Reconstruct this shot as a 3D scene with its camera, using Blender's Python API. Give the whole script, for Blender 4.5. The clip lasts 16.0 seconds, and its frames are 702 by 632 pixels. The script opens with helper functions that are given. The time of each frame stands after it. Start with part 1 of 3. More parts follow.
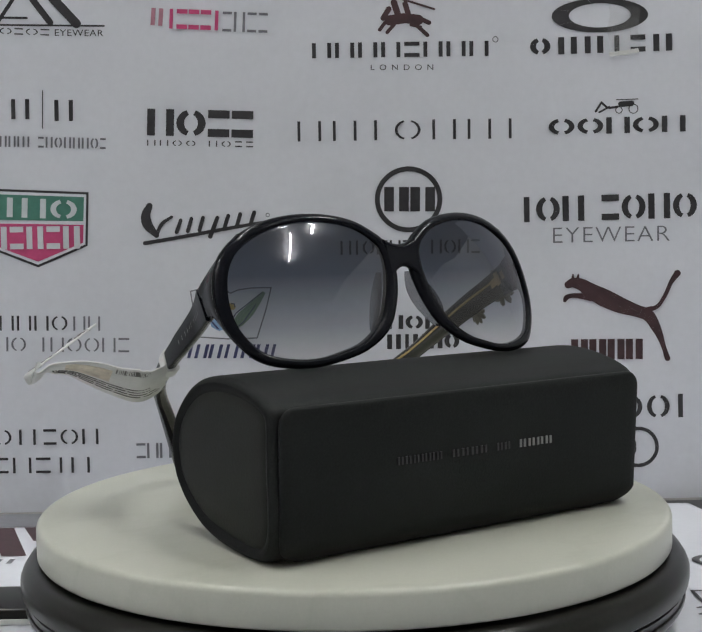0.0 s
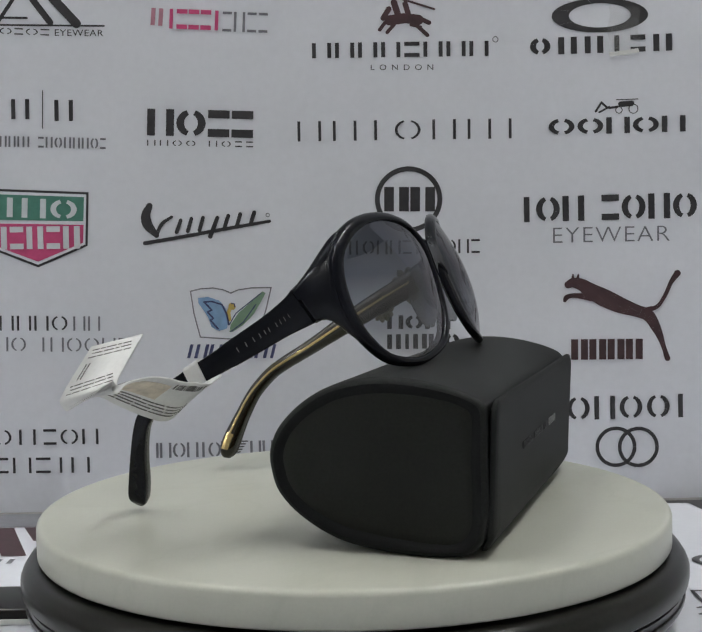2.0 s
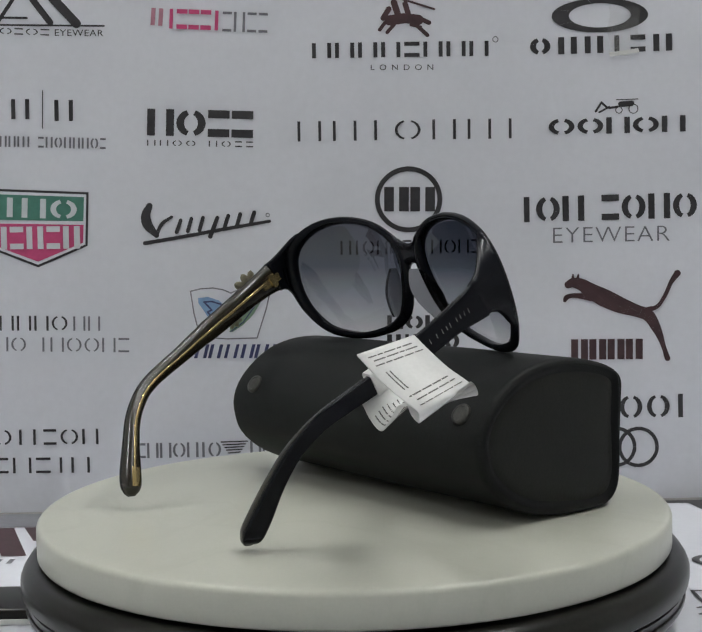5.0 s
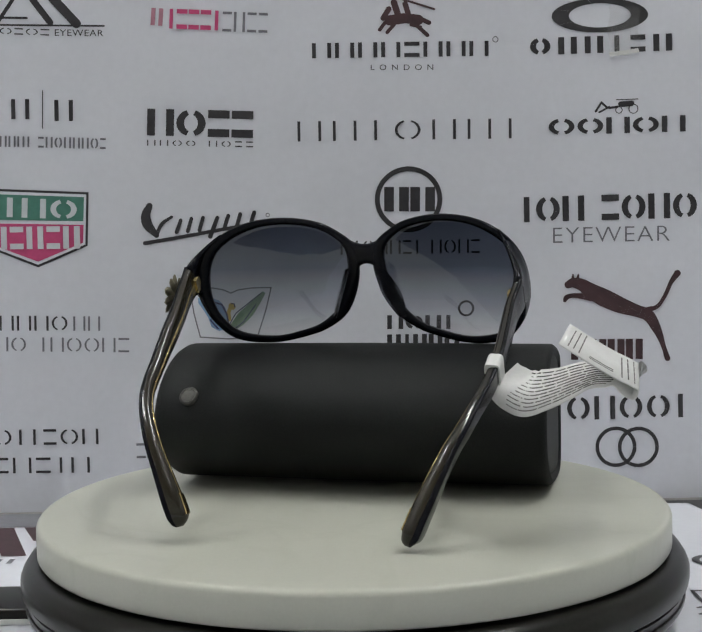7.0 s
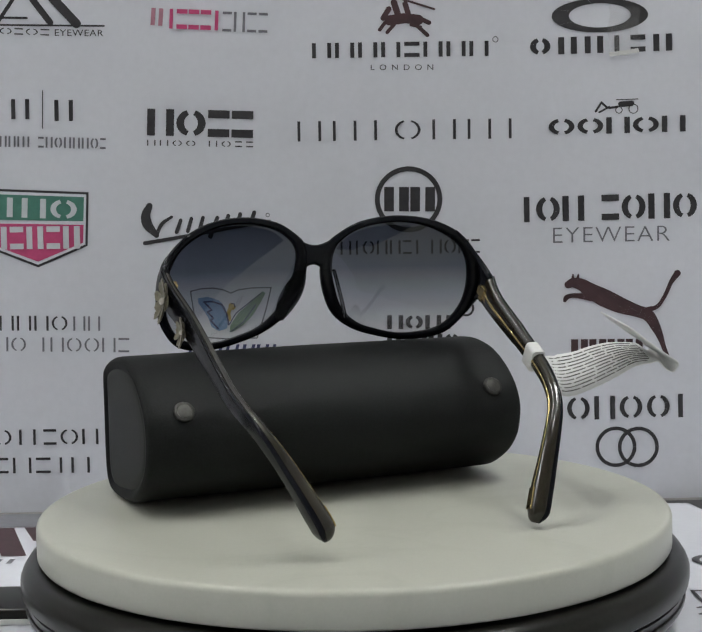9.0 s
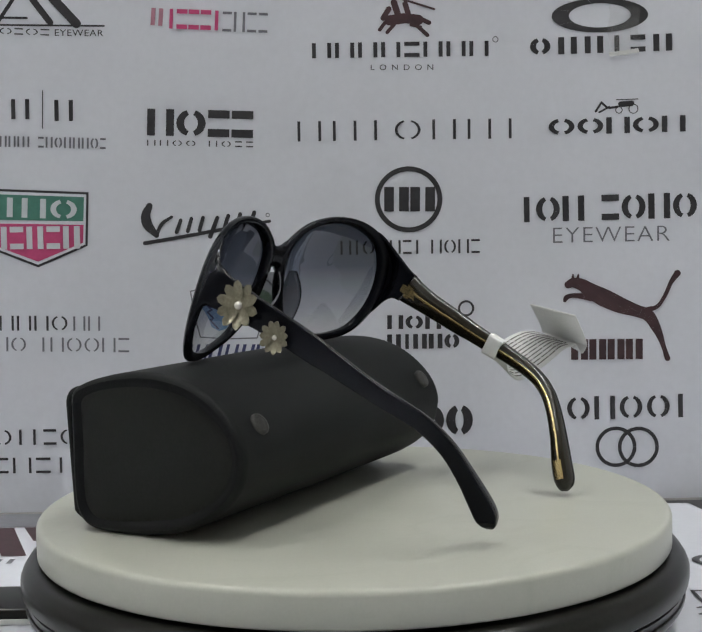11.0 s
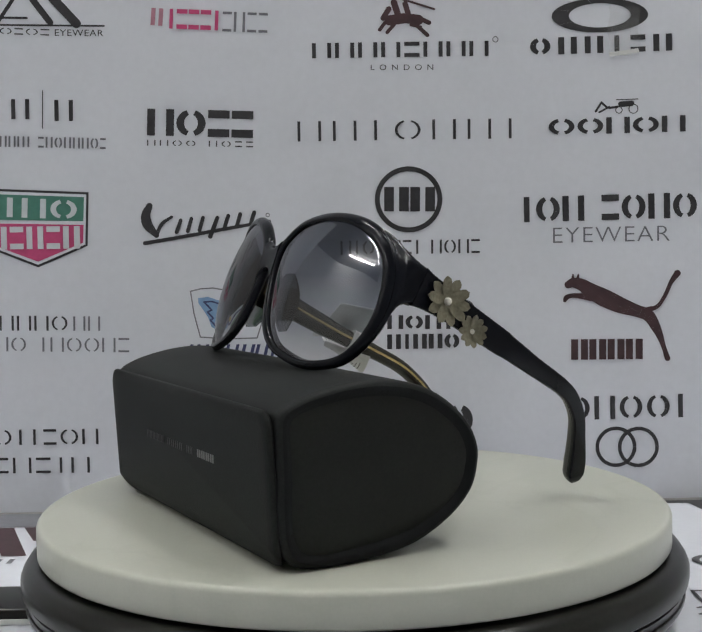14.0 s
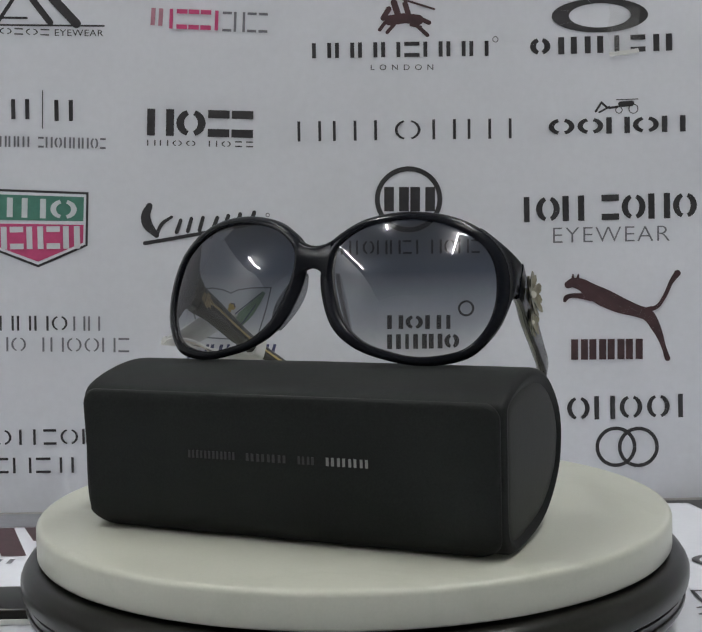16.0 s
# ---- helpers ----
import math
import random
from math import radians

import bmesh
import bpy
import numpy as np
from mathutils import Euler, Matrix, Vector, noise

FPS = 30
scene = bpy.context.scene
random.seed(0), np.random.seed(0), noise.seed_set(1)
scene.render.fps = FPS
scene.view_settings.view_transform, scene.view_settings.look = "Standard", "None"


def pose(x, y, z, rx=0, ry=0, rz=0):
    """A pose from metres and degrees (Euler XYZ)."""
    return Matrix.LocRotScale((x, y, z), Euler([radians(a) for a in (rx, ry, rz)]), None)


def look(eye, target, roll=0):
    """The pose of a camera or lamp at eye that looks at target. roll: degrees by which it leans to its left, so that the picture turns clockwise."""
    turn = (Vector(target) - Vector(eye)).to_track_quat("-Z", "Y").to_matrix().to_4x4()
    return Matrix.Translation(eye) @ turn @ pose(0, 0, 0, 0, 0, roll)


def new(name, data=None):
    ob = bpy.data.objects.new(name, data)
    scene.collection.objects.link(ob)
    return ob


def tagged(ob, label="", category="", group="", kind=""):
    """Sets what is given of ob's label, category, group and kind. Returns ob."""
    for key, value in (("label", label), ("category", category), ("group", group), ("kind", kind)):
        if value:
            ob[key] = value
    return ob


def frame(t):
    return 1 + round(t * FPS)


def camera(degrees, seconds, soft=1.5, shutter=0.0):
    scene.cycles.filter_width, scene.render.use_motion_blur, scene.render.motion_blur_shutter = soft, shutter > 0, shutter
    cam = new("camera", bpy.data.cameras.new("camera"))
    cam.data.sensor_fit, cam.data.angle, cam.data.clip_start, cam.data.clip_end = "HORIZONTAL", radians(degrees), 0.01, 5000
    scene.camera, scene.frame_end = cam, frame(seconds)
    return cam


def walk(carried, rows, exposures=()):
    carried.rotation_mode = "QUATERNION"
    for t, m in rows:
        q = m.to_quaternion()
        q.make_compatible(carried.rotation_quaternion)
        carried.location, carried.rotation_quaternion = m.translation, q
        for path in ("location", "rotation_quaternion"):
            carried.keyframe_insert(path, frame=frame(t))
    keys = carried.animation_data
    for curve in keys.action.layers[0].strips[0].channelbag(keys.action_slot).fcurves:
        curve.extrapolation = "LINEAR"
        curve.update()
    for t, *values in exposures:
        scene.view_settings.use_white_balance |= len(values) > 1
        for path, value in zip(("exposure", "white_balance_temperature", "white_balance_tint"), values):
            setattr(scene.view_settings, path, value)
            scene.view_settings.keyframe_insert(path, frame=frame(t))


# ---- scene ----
TOP = 0.047          # height of the marble platter's top over the table
EYE = (0.0, -0.47278, 0.1498)
cam = camera(32.94, 16.0, soft=1.5)
_p, _y = radians(3.78), radians(0.055)
AIM = (EYE[0] + math.sin(_y) * math.cos(_p), EYE[1] + math.cos(_y) * math.cos(_p), EYE[2] - math.sin(_p))
walk(cam, [(0.0, look(EYE, AIM, -1.185)), (16.0, look(EYE, AIM, -1.185))])

# ---- light ----
world = bpy.data.worlds.new("room_dark")
world.use_nodes = True
world.node_tree.nodes["Background"].inputs[0].default_value = (0.6, 0.7, 0.9, 1)
world.node_tree.nodes["Background"].inputs[1].default_value = 0.02
scene.world = world
TUBE_POWER = 130.0
scene.view_settings.exposure = 0.0


# ---- materials ----
def material(name, color, rough=0.5, metal=0.0, grain=0.0, grain_scale=400.0, stain=0.0, stain_scale=14.0,
             bump=0.0, coat=0.0, ior=1.5, transmission=0.0, emit=0.0, spec=0.5):
    m = bpy.data.materials.new(name)
    m.use_nodes = True
    nt = m.node_tree
    b = nt.nodes["Principled BSDF"]
    b.inputs["Base Color"].default_value = (*color, 1)
    b.inputs["Roughness"].default_value = rough
    b.inputs["Metallic"].default_value = metal
    b.inputs["IOR"].default_value = ior
    b.inputs["Specular IOR Level"].default_value = spec
    b.inputs["Coat Weight"].default_value = coat
    b.inputs["Transmission Weight"].default_value = transmission
    if emit:
        b.inputs["Emission Color"].default_value = (*color, 1)
        b.inputs["Emission Strength"].default_value = emit
    tc = nt.nodes.new("ShaderNodeTexCoord")
    fine = nt.nodes.new("ShaderNodeTexNoise")
    fine.inputs["Scale"].default_value = grain_scale
    fine.inputs["Detail"].default_value = 6
    big = nt.nodes.new("ShaderNodeTexNoise")
    big.inputs["Scale"].default_value = stain_scale
    big.inputs["Detail"].default_value = 5
    nt.links.new(tc.outputs["Object"], fine.inputs["Vector"])
    nt.links.new(tc.outputs["Object"], big.inputs["Vector"])
    last = None
    for tex, amount in ((fine, grain), (big, stain)):
        if amount:
            mix = nt.nodes.new("ShaderNodeMix")
            mix.data_type, mix.blend_type = "RGBA", "MULTIPLY"
            mix.inputs[0].default_value = 1.0
            ramp = nt.nodes.new("ShaderNodeMapRange")
            ramp.inputs[1].default_value, ramp.inputs[2].default_value = 0.3, 0.7
            ramp.inputs[3].default_value, ramp.inputs[4].default_value = 1 - amount, 1 + amount * 0.3
            nt.links.new(tex.outputs["Fac"], ramp.inputs[0])
            if last:
                nt.links.new(last, mix.inputs[6])
            else:
                mix.inputs[6].default_value = (*color, 1)
            nt.links.new(ramp.outputs[0], mix.inputs[7])
            last = mix.outputs[2]
    if last:
        nt.links.new(last, b.inputs["Base Color"])
    if bump:
        bp = nt.nodes.new("ShaderNodeBump")
        bp.inputs["Strength"].default_value = bump
        bp.inputs["Distance"].default_value = 0.0004
        nt.links.new(fine.outputs["Fac"], bp.inputs["Height"])
        nt.links.new(bp.outputs[0], b.inputs["Normal"])
    return m


def marble_material():
    m = material("white_marble", (0.435, 0.44, 0.376), 0.36, grain=0.03, grain_scale=900, stain=0.05, stain_scale=18)
    nt = m.node_tree
    b = nt.nodes["Principled BSDF"]
    b.inputs["Subsurface Weight"].default_value = 0.0
    src = b.inputs["Base Color"].links[0].from_socket
    tc = [n for n in nt.nodes if n.type == "TEX_COORD"][0]
    vein = nt.nodes.new("ShaderNodeTexNoise")
    vein.inputs["Scale"].default_value, vein.inputs["Detail"].default_value = 9, 8
    vein.inputs["Distortion"].default_value = 1.2
    nt.links.new(tc.outputs["Object"], vein.inputs["Vector"])
    ramp = nt.nodes.new("ShaderNodeValToRGB")
    e = ramp.color_ramp.elements
    e[0].position, e[0].color = 0.47, (1, 1, 1, 1)
    e[1].position, e[1].color = 0.53, (1, 1, 1, 1)
    mid = e.new(0.5)
    mid.color = (0.955, 0.958, 0.95, 1)
    nt.links.new(vein.outputs["Fac"], ramp.inputs[0])
    mix = nt.nodes.new("ShaderNodeMix")
    mix.data_type, mix.blend_type = "RGBA", "MULTIPLY"
    mix.inputs[0].default_value = 1
    nt.links.new(src, mix.inputs[6])
    nt.links.new(ramp.outputs[0], mix.inputs[7])
    nt.links.new(mix.outputs[2], b.inputs["Base Color"])
    return m


def lens_material():
    m = bpy.data.materials.new("gradient_smoke_lens")
    m.use_nodes = True
    nt = m.node_tree
    nt.nodes.clear()
    out = nt.nodes.new("ShaderNodeOutputMaterial")
    tc = nt.nodes.new("ShaderNodeTexCoord")
    sep = nt.nodes.new("ShaderNodeSeparateXYZ")
    nt.links.new(tc.outputs["Object"], sep.inputs[0])
    mr = nt.nodes.new("ShaderNodeMapRange")
    mr.inputs[1].default_value, mr.inputs[2].default_value = 0.060, 0.110
    nt.links.new(sep.outputs[2], mr.inputs[0])
    ramp = nt.nodes.new("ShaderNodeValToRGB")
    e = ramp.color_ramp.elements
    e[0].position, e[0].color = 0.0, (0.76, 0.76, 0.75, 1)
    e[1].position, e[1].color = 1.0, (0.040, 0.047, 0.066, 1)
    k = e.new(0.25)
    k.color = (0.37, 0.385, 0.42, 1)
    k = e.new(0.6)
    k.color = (0.084, 0.097, 0.128, 1)
    nt.links.new(mr.outputs[0], ramp.inputs[0])
    tr = nt.nodes.new("ShaderNodeBsdfTransparent")
    nt.links.new(ramp.outputs[0], tr.inputs[0])
    gl = nt.nodes.new("ShaderNodeBsdfGlossy")
    gl.inputs["Roughness"].default_value = 0.02
    gl.inputs["Color"].default_value = (0.95, 0.92, 0.93, 1)
    lw = nt.nodes.new("ShaderNodeLayerWeight")
    power = nt.nodes.new("ShaderNodeMath")
    power.operation = "POWER"
    power.inputs[1].default_value = 4.0
    nt.links.new(lw.outputs["Facing"], power.inputs[0])
    fr = nt.nodes.new("ShaderNodeMath")
    fr.operation = "MULTIPLY_ADD"
    fr.inputs[1].default_value, fr.inputs[2].default_value = 0.62, 0.055
    nt.links.new(power.outputs[0], fr.inputs[0])
    mix = nt.nodes.new("ShaderNodeMixShader")
    nt.links.new(fr.outputs[0], mix.inputs[0])
    nt.links.new(tr.outputs[0], mix.inputs[1])
    nt.links.new(gl.outputs[0], mix.inputs[2])
    nt.links.new(mix.outputs[0], out.inputs[0])
    return m


def tape_material():
    m = bpy.data.materials.new("clear_tape")
    m.use_nodes = True
    nt = m.node_tree
    nt.nodes.clear()
    out = nt.nodes.new("ShaderNodeOutputMaterial")
    mix = nt.nodes.new("ShaderNodeMixShader")
    clear = nt.nodes.new("ShaderNodeBsdfTransparent")
    milky = nt.nodes.new("ShaderNodeBsdfPrincipled")
    milky.inputs["Base Color"].default_value = (0.58, 0.58, 0.56, 1)
    milky.inputs["Roughness"].default_value = 0.2
    noise = nt.nodes.new("ShaderNodeTexNoise")
    noise.inputs["Scale"].default_value = 260
    span = nt.nodes.new("ShaderNodeMapRange")
    span.inputs[3].default_value, span.inputs[4].default_value = 0.02, 0.22
    nt.links.new(noise.outputs[0], span.inputs[0])
    nt.links.new(span.outputs[0], mix.inputs[0])
    nt.links.new(clear.outputs[0], mix.inputs[1])
    nt.links.new(milky.outputs[0], mix.inputs[2])
    nt.links.new(mix.outputs[0], out.inputs[0])
    return m


PAPER = material("printed_vinyl_white", (0.68, 0.69, 0.735), 0.42, grain=0.03, grain_scale=260, stain=0.09, stain_scale=5, bump=0.05)
INK = material("ink_black", (0.028, 0.026, 0.03), 0.45, grain=0.25, grain_scale=350)
INK_GREY = material("ink_grey", (0.16, 0.16, 0.18), 0.5, grain=0.2, grain_scale=350)
INK_PINK = material("ink_magenta", (0.52, 0.055, 0.17), 0.45, grain=0.12, grain_scale=300)
INK_GREEN = material("ink_green", (0.06, 0.20, 0.15), 0.45, grain=0.12, grain_scale=300)
INK_BROWN = material("ink_maroon", (0.055, 0.022, 0.026), 0.45, grain=0.35, grain_scale=160)
INK_BLUE = material("ink_blue", (0.20, 0.33, 0.52), 0.5, grain=0.15, grain_scale=300)
INK_NAVY = material("ink_navy", (0.035, 0.04, 0.12), 0.5, grain=0.15, grain_scale=300)
INK_LEAF = material("ink_leaf_green", (0.18, 0.28, 0.19), 0.5, grain=0.15, grain_scale=300)
INK_YELLOW = material("ink_yellow", (0.55, 0.40, 0.10), 0.5, grain=0.15, grain_scale=300)
INK_WHITE = material("ink_white", (0.68, 0.69, 0.735), 0.45, grain=0.05)
MARBLE = marble_material()
BASE_BLACK = material("satin_black_plastic", (0.0095, 0.0090, 0.0072), 0.28, spec=0.22, grain=0.3, grain_scale=600, stain=0.25, stain_scale=30)
CASE_BLACK = material("black_leatherette", (0.0098, 0.0108, 0.0103), 0.60, spec=0.15, grain=0.3, grain_scale=1400, stain=0.15, stain_scale=35, bump=0.25)
CASE_END = material("black_smooth_leatherette", (0.0100, 0.0106, 0.0086), 0.5, spec=0.16, grain=0.25, grain_scale=900, stain=0.2, stain_scale=25, bump=0.15)
# black of the case rims, also used for the shaded flap gap
CASE_EDGE_GAP = material("black_edge_and_gap", (0.0052, 0.0056, 0.0060), 0.6, spec=0.12, grain=0.2, grain_scale=1200, bump=0.2)
ACETATE = material("black_acetate", (0.0050, 0.0056, 0.0082), 0.17, grain=0.1, grain_scale=500, spec=0.13)
OLIVE = material("smoky_olive_acetate", (0.018, 0.0138, 0.0062), 0.2, grain=0.35, grain_scale=120, stain=0.3, stain_scale=60, coat=0.1)
GOLD = material("gold_metal", (0.60, 0.46, 0.22), 0.25, metal=1.0, grain=0.2, grain_scale=700)
STEEL = material("brushed_steel", (0.085, 0.084, 0.078), 0.5, metal=1.0, grain=0.25, grain_scale=900)
SILVER_INK = material("silver_stamp", (0.22, 0.22, 0.21), 0.38, metal=0.6)
# same silver, its colour darkened for letters that catch no light
UNLIT_INK = material("unlit_silver_stamp", (0.034, 0.034, 0.034), 0.45, metal=0.4)
PETAL = material("champagne_enamel", (0.23, 0.21, 0.145), 0.3, metal=0.45, grain=0.3, grain_scale=900, stain=0.25, stain_scale=200)
PEARL = material("pearl", (0.56, 0.53, 0.46), 0.18, coat=0.6)
CLEAR = material("clear_acetate", (0.36, 0.36, 0.37), 0.06, transmission=1.0, ior=1.2)
TAG_WHITE = material("tag_paper", (0.67, 0.67, 0.65), 0.45, grain=0.06, grain_scale=700, stain=0.06, stain_scale=60)
TAG_INK = material("tag_print", (0.10, 0.095, 0.09), 0.6)
TAG_TAN = material("tag_tan_print", (0.60, 0.53, 0.43), 0.6, grain=0.3, grain_scale=300)
LENS = lens_material()
WALL = material("wall_paint", (0.66, 0.66, 0.65), 0.7, grain=0.03, stain=0.05, stain_scale=2)
FLOOR_MAT = material("floor_tile", (0.30, 0.29, 0.27), 0.4, grain=0.1, stain=0.15, stain_scale=3)
TUBE = material("tube_and_fill_light", (0.97, 0.985, 0.985), 0.5, emit=TUBE_POWER)
TABLE_MAT = material("table_laminate", (0.30, 0.28, 0.26), 0.4, grain=0.1, stain=0.1)
TAPE = tape_material()


# ---- building helpers ----
def mesh_from(name, verts, faces, mat, smooth=True, sharp=50):
    me = bpy.data.meshes.new(name)
    me.from_pydata([tuple(v) for v in verts], [], faces)
    me.validate()
    bm = bmesh.new()
    bm.from_mesh(me)
    bmesh.ops.recalc_face_normals(bm, faces=bm.faces)
    bm.to_mesh(me)
    bm.free()
    me.materials.append(mat)
    for pl in me.polygons:
        pl.use_smooth = smooth
    if smooth:
        me.set_sharp_from_angle(angle=radians(sharp))
    return me


def part(name, geo, mat, parent, label="", sharp=50):
    """One mesh under a thing or a part; geo is (verts, faces)."""
    ob = new(name, mesh_from(name, geo[0], geo[1], mat, True, sharp))
    ob.parent = parent
    if label:
        tagged(ob, label)
    return ob


def thing(name, label, category, group="", kind=""):
    return tagged(new(name), label, category, group, kind)


def join(*geos):
    verts, faces = [], []
    for v, f in geos:
        n = len(verts)
        verts += list(v)
        faces += [tuple(i + n for i in q) for q in f]
    return verts, faces


def moved(geo, m):
    return [m @ Vector(v) for v in geo[0]], geo[1]


def loft(rings, closed_path=False, cap=True):
    """Skin through rings of equally many points."""
    n, verts, faces = len(rings[0]), [], []
    for r in rings:
        verts += [Vector(q) for q in r]
    count = len(rings)
    for i in range(count if closed_path else count - 1):
        a, b = i * n, ((i + 1) % count) * n
        for j in range(n):
            k = (j + 1) % n
            faces.append((a + j, a + k, b + k, b + j))
    if cap and not closed_path:
        faces.append(tuple(range(n))[::-1])
        faces.append(tuple((count - 1) * n + j for j in range(n)))
    return verts, faces


def lathe(profile, steps=128, cap=True):
    """Turn (radius, z) pairs about the z axis; ends on the axis are closed by caps."""
    rings = [[(r * math.cos(2 * math.pi * i / steps), r * math.sin(2 * math.pi * i / steps), z) for i in range(steps)] for r, z in profile]
    return loft(rings, cap=cap)


def spline(points, per=8, closed=False):
    """Catmull-Rom through tuples of any length."""
    pts = [np.array(q, float) for q in points]
    n, out = len(pts), []
    for i in range(n if closed else n - 1):
        if closed:
            a, b, c, d = (pts[(i + k) % n] for k in (-1, 0, 1, 2))
        else:
            b, c = pts[i], pts[i + 1]
            a = pts[i - 1] if i else 2 * b - c
            d = pts[i + 2] if i + 2 < n else 2 * c - b
        for k in range(per):
            t = k / per
            out.append(0.5 * (2 * b + (c - a) * t + (2 * a - 5 * b + 4 * c - d) * t * t + (3 * b - a - 3 * c + d) * t ** 3))
    if not closed:
        out.append(pts[-1])
    return out


def rounded(w, h, r, steps=4):
    """Outline of a rounded rectangle round the origin."""
    out = []
    for cx, cy, a0 in ((w / 2 - r, h / 2 - r, 0), (-w / 2 + r, h / 2 - r, 90), (-w / 2 + r, -h / 2 + r, 180), (w / 2 - r, -h / 2 + r, 270)):
        for k in range(steps + 1):
            a = radians(a0 + 90 * k / steps)
            out.append((cx + r * math.cos(a), cy + r * math.sin(a)))
    return out


def dome(w, h, steps=14):
    """Outline with a flat outer side and a full, rounded inner side."""
    out = []
    for k in range(steps + 1):
        a = radians(-90 + 180 * k / steps)
        out.append((w / 2 - w * math.cos(a) ** 0.75, h / 2 * math.sin(a)))
    return out


def box(x0, x1, y0, y1, z0, z1):
    v = [(x, y, z) for z in (z0, z1) for y in (y0, y1) for x in (x0, x1)]
    return v, [(0, 2, 3, 1), (4, 5, 7, 6), (0, 1, 5, 4), (2, 6, 7, 3), (0, 4, 6, 2), (1, 3, 7, 5)]


def plate(outline, depth, place):
    """A flat piece: the outline in its plane, extruded by depth; place maps (a, b, c) to the thing's space."""
    return loft([[place(a, b, 0) for a, b in outline], [place(a, b, depth) for a, b in outline]])


def ball(radius, centre, rings=10, steps=16, squash=(1, 1, 1)):
    prof = [(max(1e-5, radius * math.sin(math.pi * i / rings)), -radius * math.cos(math.pi * i / rings)) for i in range(rings + 1)]
    v, f = lathe(prof, steps)
    return [Vector((x * squash[0], y * squash[1], z * squash[2])) + Vector(centre) for x, y, z in v], f


def setting(name, geo, mat, label, category, smooth_angle=40):
    ob = new(name, mesh_from(name, geo[0], geo[1], mat, True, smooth_angle))
    return tagged(ob, label, category, "", "structure")


# ---- the room ----
BACK = 0.183         # the printed sheet hangs this far behind the platter's axis
# walls and ceiling are unseen, added for bounced light and reflections
setting("floor", box(-2.2, 2.2, -2.6, 1.4, -0.80, -0.75), FLOOR_MAT, "plain grey tiled shop floor", "floor")
setting("ceiling", box(-2.2, 2.2, -2.6, 1.4, 1.85, 1.9), WALL, "unseen white ceiling that bounces light down", "ceiling")
setting("wall_north", box(-2.2, 2.2, 1.4, 1.5, -0.75, 1.85), WALL, "unseen white wall added to bounce light", "wall")
setting("wall_south", box(-2.2, 2.2, -2.7, -2.6, -0.75, 1.85), WALL, "unseen white wall added to bounce light", "wall")
setting("wall_west", box(-2.3, -2.2, -2.6, 1.4, -0.75, 1.85), WALL, "unseen white wall added to bounce light", "wall")
setting("wall_east", box(2.2, 2.3, -2.6, 1.4, -0.75, 1.85), WALL, "unseen white wall added to bounce light", "wall")


def tube_and_fill_light(x, y, length, turn, thick):
    lamp = thing("tube_and_fill_light", "slim white ceiling tube; two of the four are added fill", "ceiling light", "tube lights")
    part("tube", loft([[(u, thick * math.cos(a), -0.034 + thick * math.sin(a)) for a in np.linspace(0, 2 * math.pi, 12, endpoint=False)]
                       for u in (-length / 2, length / 2)]), TUBE, lamp, "glowing white tube")
    part("housing", box(-length / 2 - 0.01, length / 2 + 0.01, -0.02, 0.02, -0.014, 0.0), WALL, lamp)
    lamp.matrix_basis = pose(x, y, 1.848, 0, 0, turn)
    return lamp


# two tubes placed from their streaks in the lenses
tube_and_fill_light(-1.86, -0.68, 0.90, 90, 0.010)
tube_and_fill_light(0.38, -0.95, 0.62, 90, 0.009)
# two more tubes, unseen and added as soft overhead fill
tube_and_fill_light(0.66, -0.02, 0.95, 90, 0.014)
tube_and_fill_light(-0.62, 0.00, 0.90, 90, 0.010)

# table
table = thing("table", "plain laminate table under the printed sheet", "table")
part("tabletop", box(-0.75, 0.75, -0.62, 0.60, -0.03, -0.002), TABLE_MAT, table)
for lx in (-0.7, 0.7):
    for ly in (-0.57, 0.55):
        part("leg", box(lx - 0.025, lx + 0.025, ly - 0.025, ly + 0.025, -0.75, -0.03), TABLE_MAT, table)


def sheet_wave(x, z):
    """How far the hanging sheet bows from its plane."""
    return 0.0016 * math.sin(x * 9 + z * 5) + 0.0010 * math.sin(x * 23 - z * 11 + 1.0)


def sheet_geo(x0, x1, z0, z1, nx, nz, thick):
    front = [[(x0 + (x1 - x0) * i / nx, BACK + sheet_wave(x0 + (x1 - x0) * i / nx, z0 + (z1 - z0) * j / nz), z0 + (z1 - z0) * j / nz) for i in range(nx + 1)] for j in range(nz + 1)]
    v = [q for row in front for q in row]
    n = len(v)
    v += [(x, y + thick, z) for x, y, z in v]
    f = []
    for j in range(nz):
        for i in range(nx):
            a = j * (nx + 1) + i
            f.append((a, a + 1, a + nx + 2, a + nx + 1))
            f.append((n + a, n + a + nx + 1, n + a + nx + 2, n + a + 1))
    edge = [i for i in range(nx + 1)] + [j * (nx + 1) + nx for j in range(1, nz + 1)] + [nz * (nx + 1) + i for i in range(nx - 1, -1, -1)] + [j * (nx + 1) for j in range(nz - 1, 0, -1)]
    for a, b in zip(edge, edge[1:] + edge[:1]):
        f.append((a, n + a, n + b, b))
    return v, f


